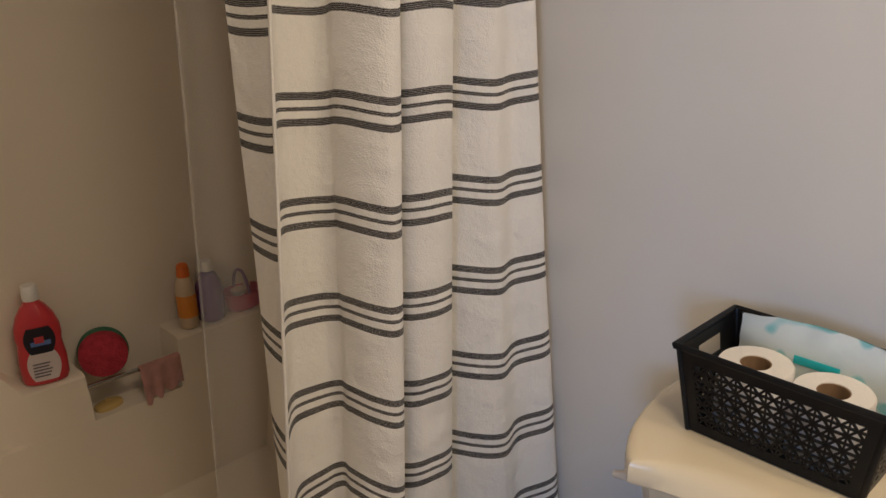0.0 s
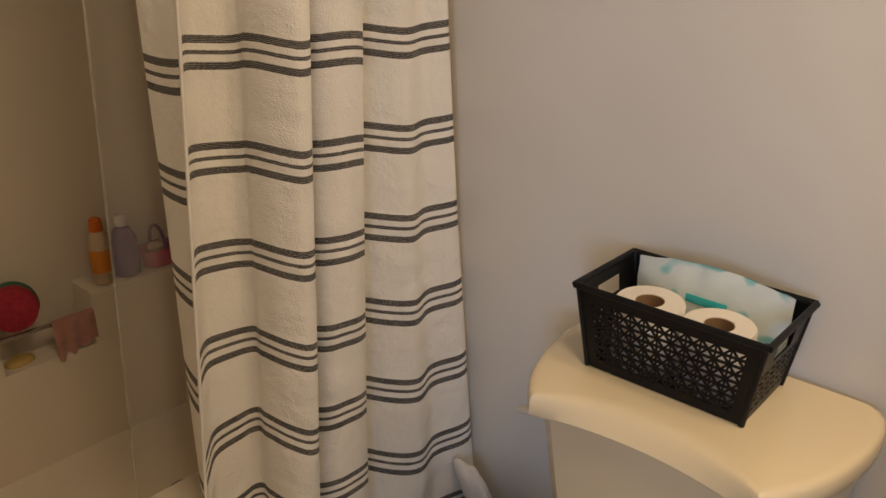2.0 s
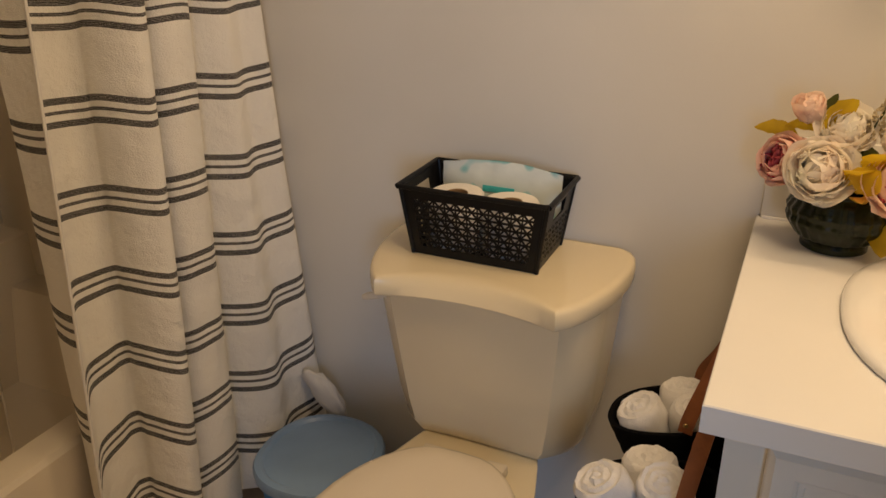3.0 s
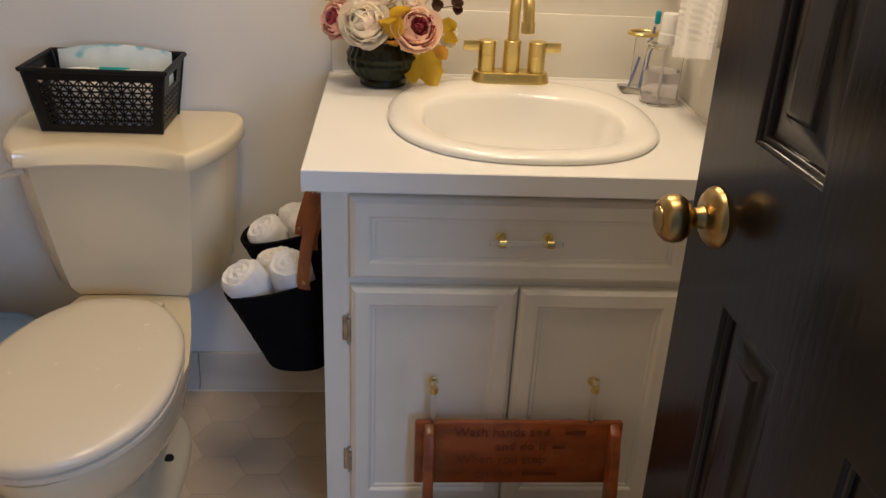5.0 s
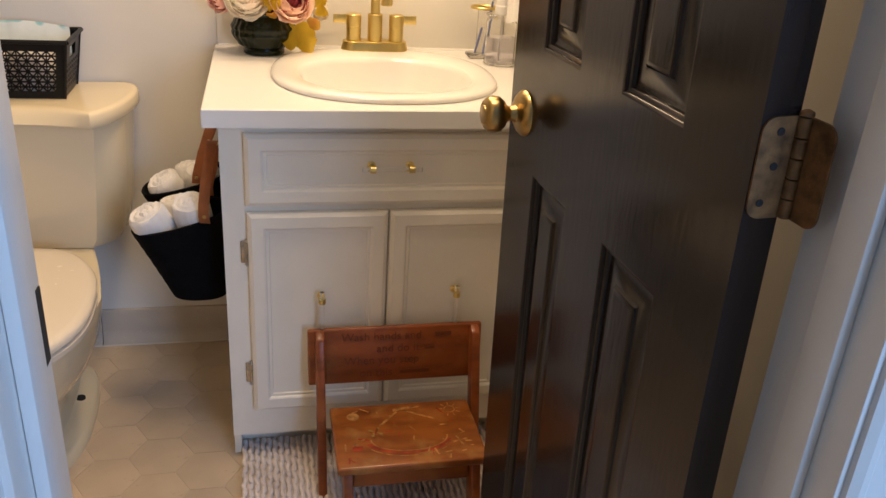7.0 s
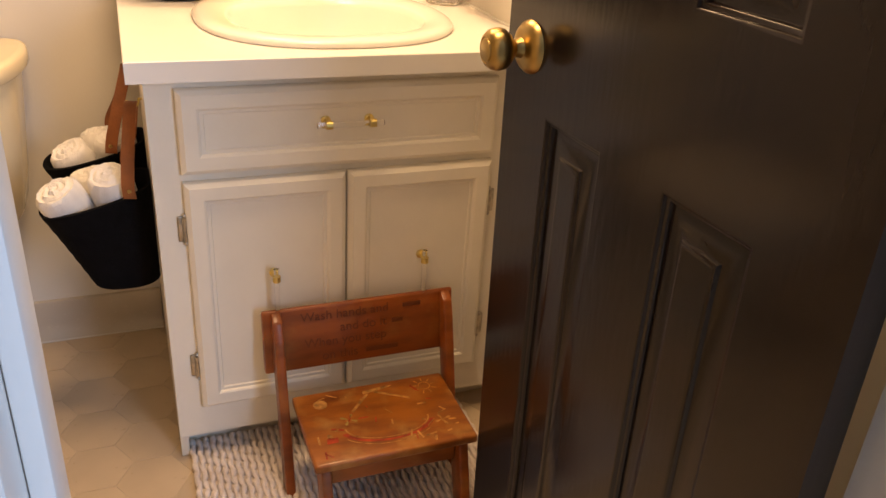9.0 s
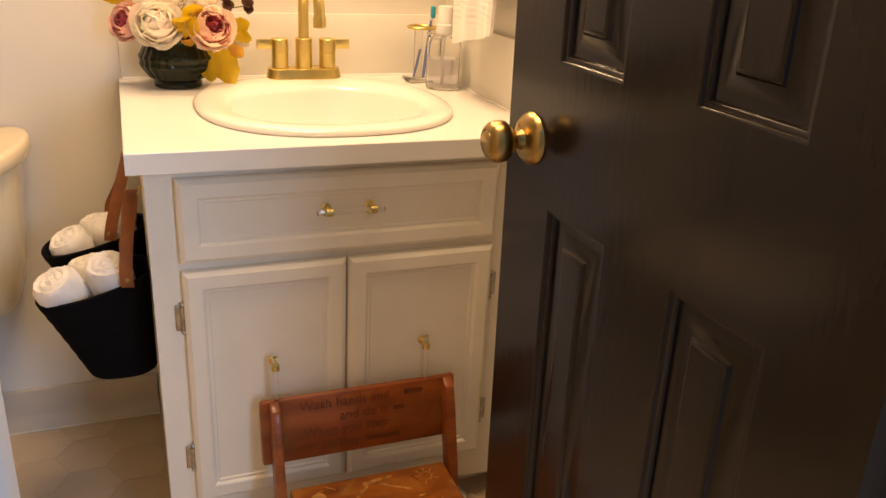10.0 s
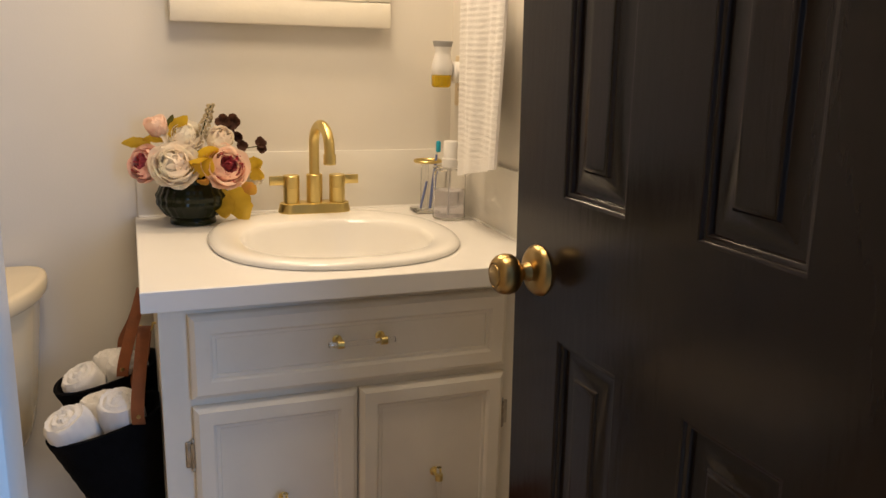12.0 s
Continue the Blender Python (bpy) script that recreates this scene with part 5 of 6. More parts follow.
packet = thing("wipes_packet", pose(1.036, 0.338, 0.725, 0, 2, 0), "crumpled white and teal wipes packet in the basket", "packet")
bm = bmesh.new()
grid = []
for side in (1, -1):
    rows_ = []
    for j in range(13):
        v = j / 12
        rows_.append([bm.verts.new((side * (0.011 * math.sin(math.pi * min(1, v * 1.02)) * (math.sin(math.pi * i / 18) ** 0.5) + 0.001) + 0.004 * noise.noise((i * 0.5, j * 0.6, side * 3)), -0.112 + 0.224 * i / 18, 0.140 * v - 0.010 * noise.noise((i * 0.22, 2.0, 1.0)) * v - 0.012 * v * abs(i / 9 - 1) ** 2)) for i in range(19)])
    for p, q in zip(rows_, rows_[1:]):
        for k in range(18):
            bm.faces.new((p[k], p[k + 1], q[k + 1], q[k]))
    grid.append(rows_)
bmesh.ops.remove_doubles(bm, verts=bm.verts, dist=0.0022)
part("pouch", bm, packet_material(), packet, angle=70)
part("flap", box(-0.0145, -0.0125, -0.030, 0.030, 0.085, 0.097, 0.001), surf("teal_label", (0.05, 0.50, 0.52), 0.35), packet, "teal label")

# ---- blue lidded bin beside the toilet ----
BIN_BLUE = surf("blue_bin_plastic", (0.02, 0.26, 0.62), 0.35, var=0.05, bump=0.03)
BIN_LID = surf("pale_blue_lid", (0.22, 0.34, 0.54), 0.35, var=0.05, bump=0.05, bscale=30)
bin_ = thing("lidded_bin", (0.87, 0.650, 0.0), "blue plastic tub with pale blue lid", "storage tub")
part("body", loft([ellipse(0, 0, rx, ry, z * 1.12, 48, 2.3) for rx, ry, z in ((0.05, 0.05, 0.0005), (0.092, 0.085, 0.001), (0.098, 0.091, 0.006), (0.112, 0.104, 0.12), (0.122, 0.113, 0.205), (0.126, 0.117, 0.208), (0.126, 0.117, 0.220))]), BIN_BLUE, bin_, angle=40)
part("lid", loft([ellipse(0, 0, rx, ry, z * 1.12, 48, 2.3) for rx, ry, z in ((0.128, 0.119, 0.214), (0.133, 0.124, 0.215), (0.134, 0.125, 0.228), (0.130, 0.121, 0.234), (0.118, 0.109, 0.236), (0.112, 0.103, 0.231), (0.04, 0.04, 0.234))]), BIN_LID, bin_, "pale translucent lid", angle=40)
for s in (-1, 1):
    part("lug", box(-0.022, 0.022, s * 0.112 - 0.010, s * 0.112 + 0.010, 0.150, 0.166, 0.004), BIN_BLUE, bin_)
bm = bmesh.new()
bmesh.ops.create_icosphere(bm, subdivisions=4, radius=1)
for v in bm.verts:
    q = v.co.copy()
    k = 1 + 0.20 * noise.noise(q * 1.6) + 0.10 * abs(noise.noise(q * 3.1)) - 0.35 * max(0.0, q.z - 0.2)
    v.co = Vector((q.x * 0.014, q.y * 0.050, q.z * 0.050)) * k
    v.co.z += 0.55 * v.co.y
    v.co.y -= 0.012 * max(0.0, -q.z)
bmesh.ops.translate(bm, verts=bm.verts, vec=(1.03 - 0.85, 0.738 - 0.90, 0.288 - 0.1))
part("corner_fold", bm, surf("plain_cotton", (0.76, 0.73, 0.69), 0.9, bump=0.2, bscale=300), curtain, "bunched white curtain corner", angle=80)

# ---- wooden step stool ----
def wood_material(name, c1, c2, rough, wear):
    m = surf(name, c1, rough, var=0.1, scale=9, bump=0.10, bscale=60, col2=c2, stretch=(3.5, 1, 3.5), coat=0.1)
    n, l = m.node_tree.nodes, m.node_tree.links
    bs = n["Principled BSDF"]
    old = bs.inputs["Base Color"].links[0].from_socket
    tc, ns, rp, mix = n.new("ShaderNodeTexCoord"), n.new("ShaderNodeTexNoise"), n.new("ShaderNodeMapRange"), n.new("ShaderNodeMix")
    ns.inputs["Scale"].default_value, ns.inputs["Detail"].default_value = 16, 8
    rp.inputs[1].default_value, rp.inputs[2].default_value, rp.inputs[4].default_value = 0.52, 0.72, wear
    mix.data_type = "RGBA"
    mix.inputs["B"].default_value = (0.46, 0.25, 0.08, 1)
    l.new(tc.outputs["Object"], ns.inputs["Vector"]), l.new(ns.outputs[0], rp.inputs[0]), l.new(rp.outputs[0], mix.inputs["Factor"]), l.new(old, mix.inputs["A"])
    l.new(mix.outputs["Result"], bs.inputs["Base Color"])
    return m


WOOD = wood_material("red_brown_wood", (0.27, 0.068, 0.013), (0.16, 0.038, 0.008), 0.36, 0.22)
SEAT_WOOD = wood_material("worn_seat_wood", (0.32, 0.100, 0.017), (0.16, 0.043, 0.009), 0.33, 0.55)
INK = surf("dark_engraving", (0.150, 0.036, 0.009), 0.5)
RED_INK, PALE_INK, GREEN_INK = surf("red_print", (0.38, 0.045, 0.015), 0.5, var=0.3, scale=60), surf("pale_print", (0.46, 0.22, 0.065), 0.45, var=0.35, scale=60), surf("green_print", (0.40, 0.27, 0.08), 0.5, var=0.2)
stool = thing("step_stool", (0.37, -0.46, 0.0), "worn red-brown wooden children's step stool with printed seat", "step stool")
SYL, SYR = 0.142, -0.148


def board(pts_xz, y0, y1, bev=0.003):
    """An upright plank of side outline pts_xz between two y values, edges softened."""
    bm = loft([[(x, y0, z) for x, z in pts_xz], [(x, y1, z) for x, z in pts_xz]])
    bmesh.ops.recalc_face_normals(bm, faces=bm.faces)
    bmesh.ops.bevel(bm, geom=list(bm.edges), offset=bev, segments=2, affect="EDGES", profile=0.5)
    return bm


back = part("backrest", board([(0.111, 0.226), (0.131, 0.221), (0.146, 0.342), (0.135, 0.350), (0.128, 0.348)], 0.187, -0.183, 0.004), WOOD, stool, "red-brown backrest with dark engraved lettering")
for y in (SYL + 0.012, SYR - 0.008):
    s = 1 if y > 0 else -1
    part("back_post", board([(0.010, 0.0), (0.050, 0.0), (0.128, 0.300), (0.136, 0.335), (0.124, 0.350), (0.104, 0.338), (0.090, 0.300)], y, y + s * 0.018), WOOD, stool)
    yy = SYL - 0.010 if s > 0 else SYR + 0.010
    part("front_leg", board([(-0.150, 0.0), (-0.105, 0.0), (-0.050, 0.168), (-0.102, 0.168)], yy, yy - s * 0.018), WOOD, stool)
part("lower_step", box(-0.030, 0.060, SYR + 0.030, SYL - 0.030, 0.070, 0.088, 0.003), WOOD, stool)
part("front_rail", box(-0.092, -0.076, SYR + 0.030, SYL - 0.030, 0.120, 0.165, 0.003), WOOD, stool)
seat_ = part("seat", box(-0.116, 0.085, SYR - 0.003, SYL + 0.003, 0.1685, 0.1865, 0.005, 3), SEAT_WOOD, stool, "worn orange-brown seat with faded printed picture")


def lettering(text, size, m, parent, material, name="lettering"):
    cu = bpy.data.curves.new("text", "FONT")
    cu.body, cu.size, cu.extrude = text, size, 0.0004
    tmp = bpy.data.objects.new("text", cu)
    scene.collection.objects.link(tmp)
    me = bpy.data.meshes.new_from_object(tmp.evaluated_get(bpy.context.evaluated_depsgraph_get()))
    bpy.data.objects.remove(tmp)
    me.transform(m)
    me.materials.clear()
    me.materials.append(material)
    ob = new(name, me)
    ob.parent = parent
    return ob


FACE = Matrix(((0.0, 0.127, -0.992, 0.0), (-1.0, 0.0, 0.0, 0.0), (0.0, 0.992, 0.127, 0.0), (0, 0, 0, 1)))
for text, y, z in (("Wash ha" + "nds and", 0.118, 0.322), ("and do it", 0.044, 0.294), ("When you step", 0.112, 0.268), ("on this", 0.080, 0.240)):
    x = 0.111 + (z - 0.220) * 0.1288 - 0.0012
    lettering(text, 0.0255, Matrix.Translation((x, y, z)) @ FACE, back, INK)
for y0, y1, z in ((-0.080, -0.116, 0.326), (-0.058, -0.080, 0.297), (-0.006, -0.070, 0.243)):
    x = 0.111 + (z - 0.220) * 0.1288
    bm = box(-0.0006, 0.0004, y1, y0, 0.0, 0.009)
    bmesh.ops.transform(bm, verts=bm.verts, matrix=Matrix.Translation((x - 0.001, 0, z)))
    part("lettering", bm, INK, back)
ZS = 0.1867


def print_patch(pts, material):
    bm = loft([[(x, y, ZS - 0.0004) for x, y in pts], [(x, y, ZS + 0.0003) for x, y in pts]])
    part("print", bm, material, seat_)


def arc_band(cx, cy, r0, r1, a0, a1, squash, material, n=22):
    outer = [(cx + r1 * math.sin(radians(a0 + (a1 - a0) * k / n)) * squash, cy + r1 * math.cos(radians(a0 + (a1 - a0) * k / n))) for k in range(n + 1)]
    inner = [(cx + r0 * math.sin(radians(a0 + (a1 - a0) * k / n)) * squash, cy + r0 * math.cos(radians(a0 + (a1 - a0) * k / n))) for k in range(n, -1, -1)]
    bm = bmesh.new()
    m_ = len(outer)
    vo, vi = [bm.verts.new((x, y, ZS + 0.0002)) for x, y in outer], [bm.verts.new((x, y, ZS + 0.0002)) for x, y in inner[::-1]]
    for k in range(m_ - 1):
        bm.faces.new((vo[k], vo[k + 1], vi[k + 1], vi[k]))
    part("print", bm, material, seat_)


arc_band(-0.035, -0.005, 0.080, 0.090, 195, 345, 0.55, RED_INK)
arc_band(-0.035, -0.005, 0.092, 0.094, 220, 330, 0.60, PALE_INK)
arc_band(-0.035, -0.005, 0.076, 0.079, 180, 360, 0.52, PALE_INK)
arc_band(0.045, 0.100, 0.0, 0.013, 0, 360, 1.0, PALE_INK)
arc_band(0.050, -0.105, 0.010, 0.012, 0, 360, 1.0, PALE_INK)
for k in range(9):
    a = radians(40 * k)
    c, s = math.cos(a), math.sin(a)
    print_patch([(0.050 + 0.015 * c - 0.001 * s, -0.105 + 0.015 * s + 0.001 * c), (0.050 + 0.024 * c - 0.001 * s, -0.105 + 0.024 * s + 0.001 * c), (0.050 + 0.024 * c + 0.001 * s, -0.105 + 0.024 * s - 0.001 * c), (0.050 + 0.015 * c + 0.001 * s, -0.105 + 0.015 * s - 0.001 * c)], PALE_INK)
print_patch([(0.055, 0.015), (0.062, -0.030), (0.068, -0.045), (0.070, -0.030), (0.064, 0.015)], PALE_INK)
print_patch([(0.055, 0.010), (0.012, 0.050), (0.008, 0.046), (0.052, 0.006)], PALE_INK)
print_patch([(0.055, -0.005), (0.020, -0.065), (0.024, -0.068), (0.058, -0.010)], PALE_INK)
print_patch([(-0.065, 0.112), (-0.065, 0.092), (-0.052, 0.090), (-0.052, 0.110)], RED_INK)
print_patch([(-0.050, 0.110), (-0.040, 0.106), (-0.044, 0.100), (-0.050, 0.098)], PALE_INK)
for cx, cy, mtl in ((-0.055, -0.105, PALE_INK), (-0.010, 0.060, GREEN_INK)):
    for k in range(4):
        a = radians(90 * k + 30 * cx * 100)
        c, s = math.cos(a), math.sin(a)
        print_patch([(cx, cy), (cx + 0.014 * c - 0.003 * s, cy + 0.014 * s + 0.003 * c), (cx + 0.017 * c, cy + 0.017 * s), (cx + 0.014 * c + 0.003 * s, cy + 0.014 * s - 0.003 * c)], mtl)

fleck_rng = random.Random(11)
for k in range(34):
    cx, cy, a = fleck_rng.uniform(-0.10, 0.07), fleck_rng.uniform(-0.13, 0.125), fleck_rng.uniform(0, 3.14)
    ln, wd = fleck_rng.uniform(0.003, 0.012), fleck_rng.uniform(0.0007, 0.0022)
    c, sn = math.cos(a), math.sin(a)
    print_patch([(cx + ln * c - wd * sn, cy + ln * sn + wd * c), (cx - ln * c - wd * sn, cy - ln * sn + wd * c), (cx - ln * c + wd * sn, cy - ln * sn - wd * c), (cx + ln * c + wd * sn, cy + ln * sn - wd * c)], PALE_INK if k % 3 else RED_INK)

# ---- bath mat of knobbly cotton ribs ----
MAT = surf("cotton_mat", (0.72, 0.645, 0.595), 0.95, var=0.12, scale=10, bump=0.6, bscale=260, sheen=0.4, col2=(0.58, 0.49, 0.44))
mat_ = thing("bath_mat", (0.41, -0.42, 0.0), "grey-pink knobbly cotton bath mat on the floor", "bath mat")
part("backing", box(-0.19, 0.185, -0.290, 0.290, 0.0005, 0.006, 0.002), MAT, mat_)
for k in range(44):
    y = 0.285 - 0.0132 * k
    pts, rs = [], []
    ph = k * 1.7
    for i in range(64):
        x = -0.188 + 0.372 * i / 63
        knob = 0.5 + 0.5 * math.sin(i * 1.55 + ph)
        pts.append((x, y + 0.0015 * math.sin(i * 0.9 + ph), 0.0085 + 0.0013 * knob))
        rs.append(0.0048 + 0.0019 * knob + 0.0009 * noise.noise((i * 0.8, k * 3.3, 0.0)))
    part("rib", tube(pts, rs, 7), MAT, mat_, angle=70)

# ---- on the tub ledges ----
RED_PLASTIC = surf("red_bottle", (0.55, 0.04, 0.05), 0.32, var=0.01, bump=0.0, rvar=0.02, coat=0.15)
BLACK_LABEL, WHITE_LABEL = surf("black_label", (0.012, 0.012, 0.022), 0.35), surf("pale_label", (0.66, 0.58, 0.56), 0.4)
BAR_INK = surf("label_print", (0.16, 0.14, 0.16), 0.5)
shampoo = thing("shampoo_bottle", pose(0.480, 1.686, 0.4935, 0, 0, -14), "red shampoo bottle with white cap", "bottle")
part("bottle", loft([ellipse(0, 0, rx, ry, z, 40, 2.4) for rx, ry, z in ((0.03, 0.016, 0.0005), (0.042, 0.024, 0.002), (0.046, 0.027, 0.012), (0.047, 0.028, 0.05), (0.044, 0.027, 0.075), (0.0425, 0.026, 0.090), (0.045, 0.027, 0.105), (0.044, 0.027, 0.125), (0.036, 0.024, 0.150), (0.024, 0.019, 0.170), (0.016, 0.015, 0.178), (0.014, 0.014, 0.184))]), RED_PLASTIC, shampoo, angle=60)
part("cap", lathe([(0.0155, 0.1842), (0.0165, 0.186), (0.0155, 0.214), (0.0145, 0.216), (0.001, 0.216)], 26), WHITE_PLASTIC, shampoo, "white screw cap")


def label_patch(z0, z1, w, material, parent, off=0.0006):
    bm = bmesh.new()
    grid_ = []
    for j in range(9):
        t = j / 8
        row = []
        for i in range(13):
            s = (i / 6 - 1) * w * math.sin(math.pi * (0.18 + 0.64 * t)) ** 0.6
            row.append(bm.verts.new((s, -0.0285 * max(0.02, 1 - (abs(s) / 0.0475) ** 2.4) ** (1 / 2.4) - off, z0 + (z1 - z0) * t)))
        grid_.append(row)
    for p, q in zip(grid_, grid_[1:]):
        for i in range(12):
            bm.faces.new((p[i], p[i + 1], q[i + 1], q[i]))
    return part("label", bm, material, parent, angle=80)


label_patch(0.012, 0.078, 0.032, WHITE_LABEL, shampoo)
label_patch(0.074, 0.132, 0.030, BLACK_LABEL, shampoo, 0.0012)
for k in range(5):
    part("print_bar", box(-0.022, 0.008 + 0.003 * (k % 3), -0.0302, -0.0296, 0.022 + 0.007 * k, 0.025 + 0.007 * k), BAR_INK, shampoo)
part("print_bar", box(-0.018, 0.020, -0.0308, -0.0300, 0.092, 0.102), surf("blue_print", (0.12, 0.20, 0.45), 0.4), shampoo)
part("print_bar", box(-0.010, 0.008, -0.0312, -0.0304, 0.098, 0.112), surf("berry_print", (0.55, 0.05, 0.06), 0.4), shampoo)
SPONGE_R, SPONGE_G = surf("red_sponge", (0.42, 0.03, 0.05), 0.9, var=0.12, scale=60, bump=1.0, bscale=180), surf("green_sponge", (0.05, 0.16, 0.09), 0.9, bump=0.8, bscale=180)
sponge = thing("bath_sponge", pose(0.598, 1.672, 0.516, 0, 0, -20), "round red bath sponge with green rind", "sponge")
part("front", lathe([(0.044, -0.020), (0.050, -0.016), (0.0515, 0.0), (0.0515, 0.004)], 36, axis="y"), SPONGE_R, sponge, "red flesh side")
part("rind", lathe([(0.0525, 0.0042), (0.054, 0.010), (0.052, 0.026), (0.045, 0.030)], 36, axis="y"), SPONGE_G, sponge, "green rind")
fixed("wash_bar", tube([(0.548, 1.662, 0.455), (0.760, 1.662, 0.452)], 0.0055, 12), CHROME, "thin chrome bar across the soap recess", "bar")
CLOTH = surf("pink_terry", (0.52, 0.27, 0.23), 0.95, var=0.08, scale=40, bump=0.7, bscale=380, sheen=0.4)
cloth = thing("washcloth", (0.715, 1.660, 0.460), "pink washcloth hung over the chrome bar", "washcloth")
for name, y, d0, x0, x1 in (("front_fall", -0.008, 0.095, -0.052, 0.046), ("back_fall", 0.008, 0.07, -0.046, 0.046)):
    bm = bmesh.new()
    rows_ = []
    for j in range(15):
        t = j / 14
        rows_.append([bm.verts.new((x0 + (x1 - x0) * i / 20 + 0.004 * t * math.sin(i * 0.3 + 1), y * (1 if t > 0.06 else t / 0.06) - 0.006 * math.sin(i * 0.85 + 0.5 * t) * t - 0.004 * t, 0.003 - d0 * t * (1 - 0.25 * (i / 20) + 0.06 * math.sin(i)))) for i in range(21)])
    for p, q in zip(rows_, rows_[1:]):
        for k in range(20):
            bm.faces.new((p[k], p[k + 1], q[k + 1], q[k]))
    part(name, bm, CLOTH, cloth, angle=80)
soap = thing("soap_bar", pose(0.598, 1.695, 0.3655, 0, 0, 10), "oval yellow soap bar in the recess", "soap")
part("bar", loft([ellipse(0, 0, 0.034 * k, 0.022 * k, z, 32, 2.3) for k, z in ((0.7, 0.0), (0.95, 0.004), (1.0, 0.010), (0.93, 0.017), (0.6, 0.021), (0.1, 0.022))]), surf("yellow_soap", (0.62, 0.43, 0.14), 0.4), soap, angle=60)
part("knob", lathe([(0.005, 0.0215), (0.006, 0.027), (0.002, 0.029)], 14), surf("yellow_soap_knob", (0.60, 0.42, 0.16), 0.4), soap)


def round_bottle(name, at, label, profile, cap, m_body, m_cap, band=None):
    ob = thing(name, at, label, "bottle")
    part("bottle", lathe(profile, 30), m_body, ob, angle=60)
    part("cap", lathe(cap, 24), m_cap, ob)
    if band:
        z0, z1, r, mt = band
        part("label", lathe([(r, z0), (r, z1)], 30, caps=(False, False)), mt, ob)


round_bottle("lotion_bottle", (0.812, 1.688, 0.5015), "slim white and orange lotion bottle with orange cap", [(0.018, 0.0), (0.022, 0.003), (0.0225, 0.09), (0.020, 0.115), (0.014, 0.128)], [(0.0145, 0.1285), (0.0155, 0.130), (0.0135, 0.155), (0.009, 0.160), (0.001, 0.161)], surf("cream_bottle", (0.66, 0.52, 0.34), 0.35), surf("orange_cap", (0.72, 0.16, 0.015), 0.35), (0.030, 0.085, 0.0231, surf("orange_label", (0.70, 0.26, 0.03), 0.4)))
round_bottle("bubble_bath_bottle", (0.874, 1.692, 0.5015), "purple bubble bath bottle with white cap", [(0.026, 0.0), (0.032, 0.004), (0.034, 0.05), (0.031, 0.09), (0.020, 0.115), (0.012, 0.123)], [(0.0125, 0.1235), (0.014, 0.125), (0.013, 0.150), (0.001, 0.152)], surf("purple_bottle", (0.13, 0.045, 0.24), 0.25, coat=0.3), WHITE_PLASTIC)
toy = thing("toy_basket", (0.962, 1.696, 0.5015), "pink plastic toy basket with handle", "toy basket")
PINK_PLASTIC = surf("pink_plastic", (0.55, 0.05, 0.14), 0.35)
part("basin", loft([ellipse(0, 0, rx, ry, z, 32, 2.2) for rx, ry, z in ((0.038, 0.026, 0.0), (0.044, 0.031, 0.004), (0.056, 0.037, 0.045), (0.058, 0.038, 0.047), (0.054, 0.035, 0.045), (0.04, 0.026, 0.010))]), PINK_PLASTIC, toy, angle=50)
part("handle", tube([(0.0, 0.036 * math.cos(a), 0.044 + 0.055 * math.sin(a)) for a in [math.pi * k / 16 for k in range(17)]], 0.004, 8), surf("purple_handle", (0.16, 0.05, 0.20), 0.35), toy)
bm = bmesh.new()
bmesh.ops.create_icosphere(bm, subdivisions=2, radius=0.018, matrix=Matrix.Translation((-0.008, -0.006, 0.048)) @ Matrix.Diagonal((1.3, 0.9, 0.7, 1)))
bmesh.ops.create_icosphere(bm, subdivisions=2, radius=0.010, matrix=Matrix.Translation((0.010, -0.008, 0.062)))
duck = thing("bath_toy", (0.962, 1.696, 0.5015), "small pale rubber bath toy in the pink basket", "bath toy")
part("shape", bm, surf("pale_rubber", (0.66, 0.48, 0.40), 0.5), duck, angle=70)

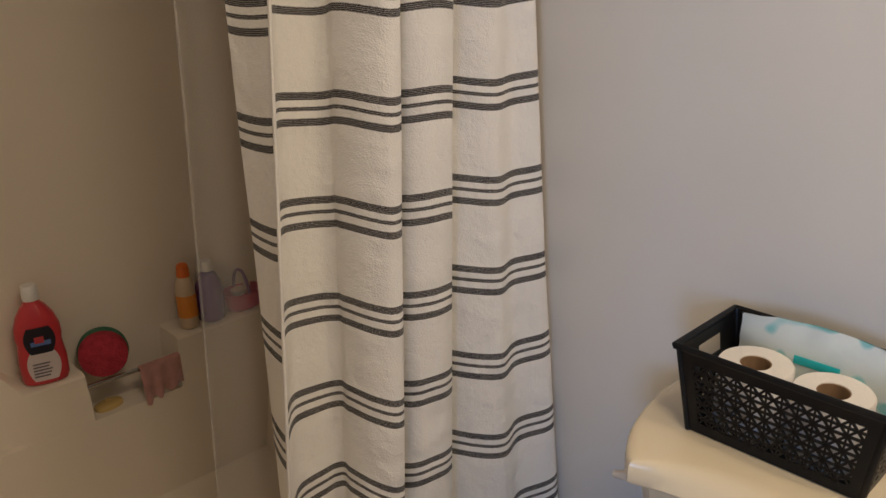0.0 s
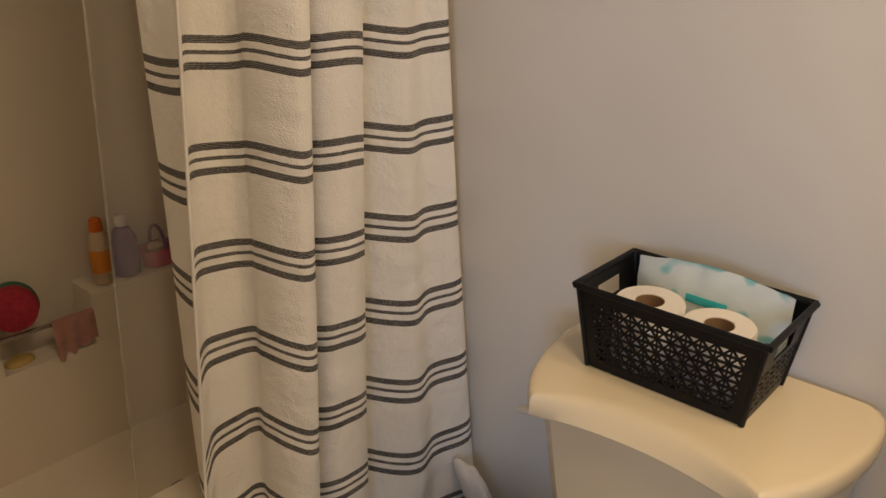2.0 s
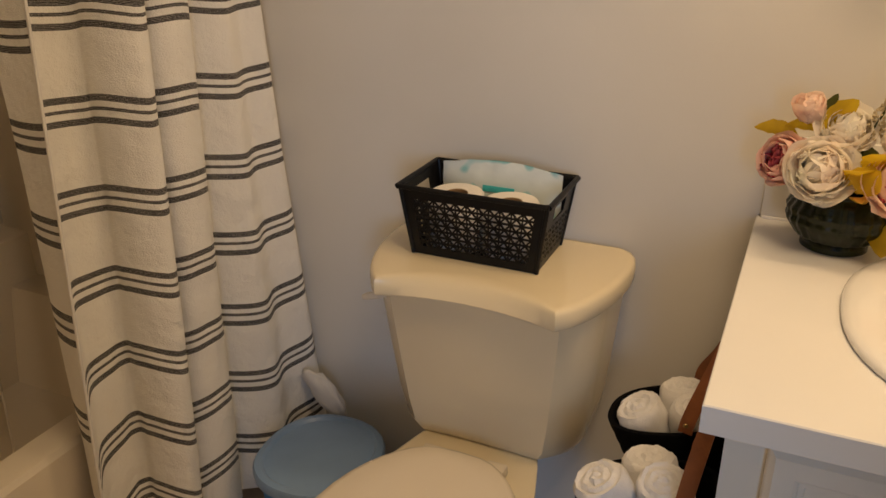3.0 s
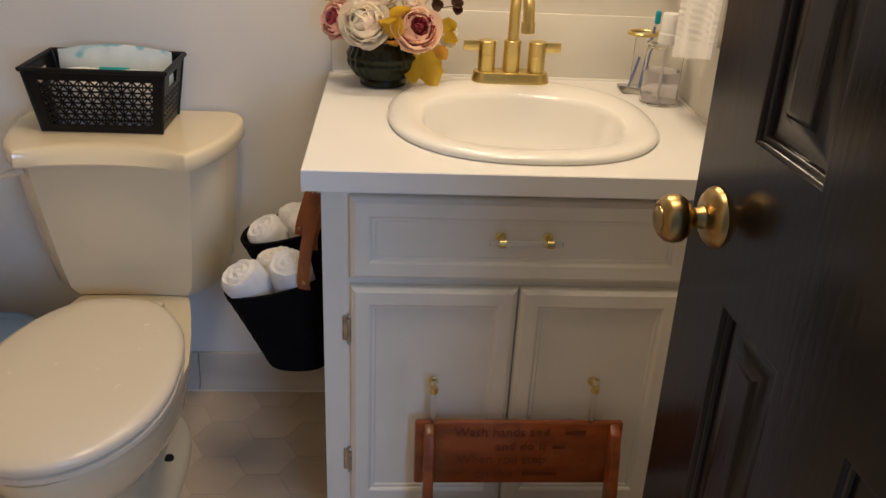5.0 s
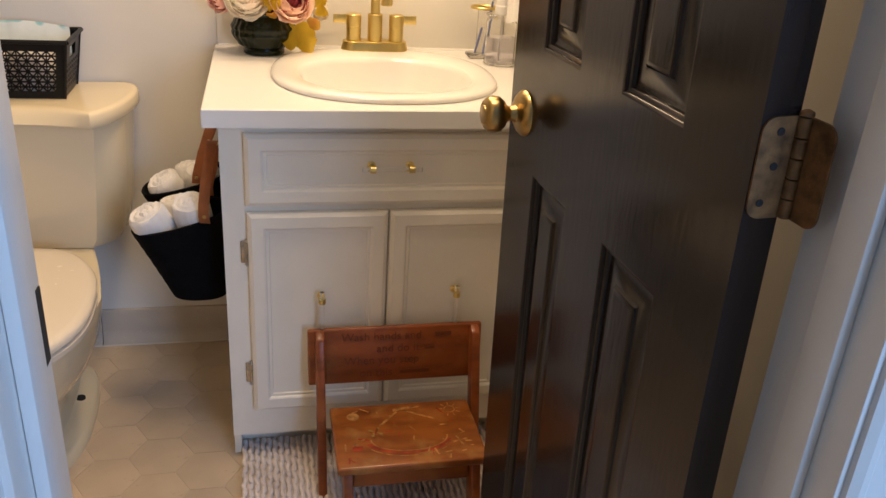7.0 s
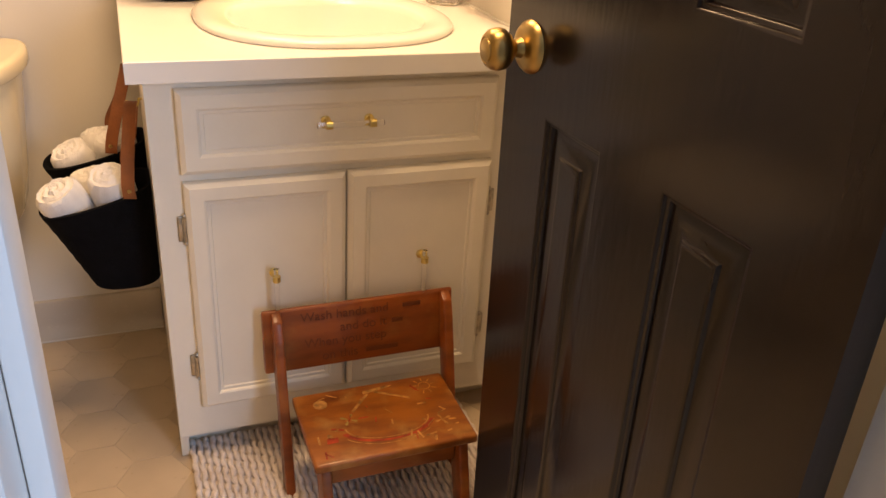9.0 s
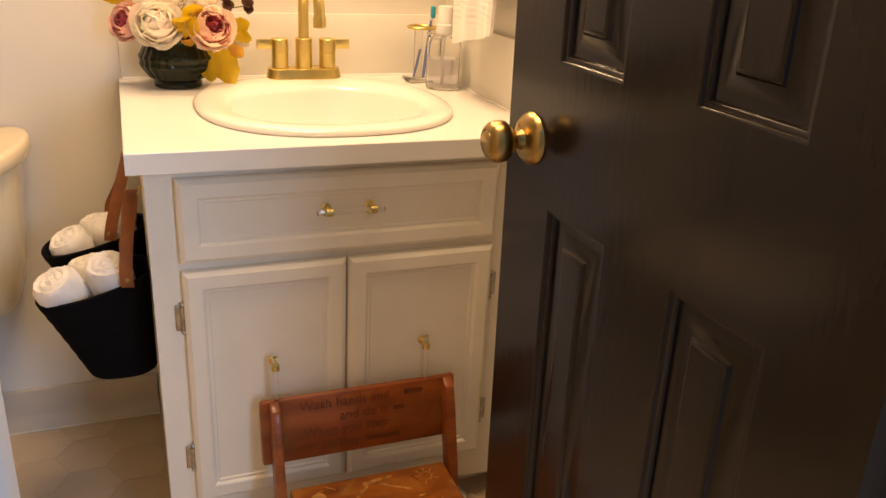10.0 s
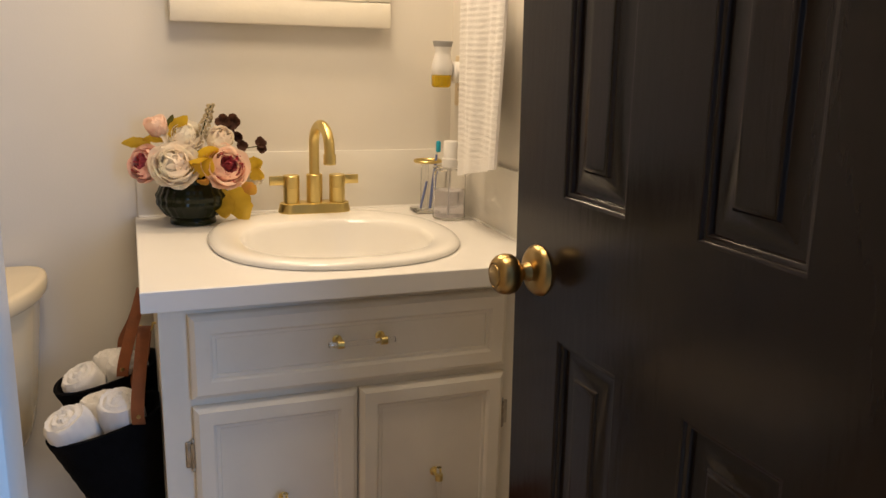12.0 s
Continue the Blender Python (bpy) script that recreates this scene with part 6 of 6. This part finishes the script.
# ---- strike plate, baseboard and floor tiles ----
plate = part("strike_plate", box(-0.437, -0.408, DY1 - 0.0016, DY1 - 0.0002, 0.868, 0.930, 0.0006, 1), DARK)
tagged(plate, "dark metal strike plate on the door jamb", "strike plate", "", "structure")
BASE_TILE = surf("glazed_base_tile", (0.56, 0.50, 0.42), 0.25, var=0.05, scale=6, bump=0.02)
base = thing("baseboard", (X1, 0.4, 0.0), "beige glazed tile baseboard with pale grout line", "baseboard", kind="structure")
prof = [(-0.0005, 0.0), (-0.030, 0.0), (-0.024, 0.008), (-0.016, 0.020), (-0.012, 0.040), (-0.011, 0.088), (-0.008, 0.096), (-0.0005, 0.098)]
y = -0.110
while y < 0.98:
    y1 = min(y + 0.355, 0.985)
    part("base_tile", loft([[(x, yy - 0.4, z) for x, z in prof] for yy in (y, y1)]), BASE_TILE, base, angle=50)
    y = y1 + 0.002
part("grout_bead", tube([(-0.031, -0.51, 0.0008), (-0.031, 0.585, 0.0008)], 0.0022, 8), surf("white_grout", (0.72, 0.68, 0.62), 0.8), base)
tile_mat = surf("taupe_tile", (0.60, 0.475, 0.335), 0.30, var=0.06, scale=5, bump=0.03, bscale=40)
tn, tl = tile_mat.node_tree.nodes, tile_mat.node_tree.links
info, hsv = tn.new("ShaderNodeObjectInfo"), tn.new("ShaderNodeHueSaturation")
vr = tn.new("ShaderNodeMapRange")
vr.inputs[3].default_value, vr.inputs[4].default_value = 0.965, 1.035
bs = tn["Principled BSDF"]
old = bs.inputs["Base Color"].links[0].from_socket
tl.new(info.outputs["Random"], vr.inputs[0]), tl.new(vr.outputs[0], hsv.inputs["Value"]), tl.new(old, hsv.inputs["Color"]), tl.new(hsv.outputs[0], bs.inputs["Base Color"])
floor_ob = bpy.data.objects["floor"]
S = 0.070
bm = loft([[(k * math.cos(a), k * math.sin(a), z) for a in [radians(60 * i + 120) for i in range(6)]] for z, k in ((-0.0012, S - 0.0007), (-0.0003, S - 0.0007), (0.0, S - 0.0011))], None, (False, True))
bmesh.ops.rotate(bm, verts=bm.verts, cent=(0, 0, 0), matrix=Matrix.Rotation(radians(30), 3, "Z"))
tile_mesh = mesh_of("tile", bm, tile_mat, 30)
dx, dy = S * math.sqrt(3), S * 1.5
for j in range(-8, 10):
    for i in range(-13, 3):
        cx, cy = 0.94 + i * dx + (dx / 2 if j % 2 else 0), 0.0475 + j * dy
        if not (X0 - 0.02 < cx < X1 - 0.01 and Y0 < cy < 0.99):
            continue
        t = new("tile", tile_mesh)
        t.location = (cx, cy, 0.0)
        t.parent = floor_ob
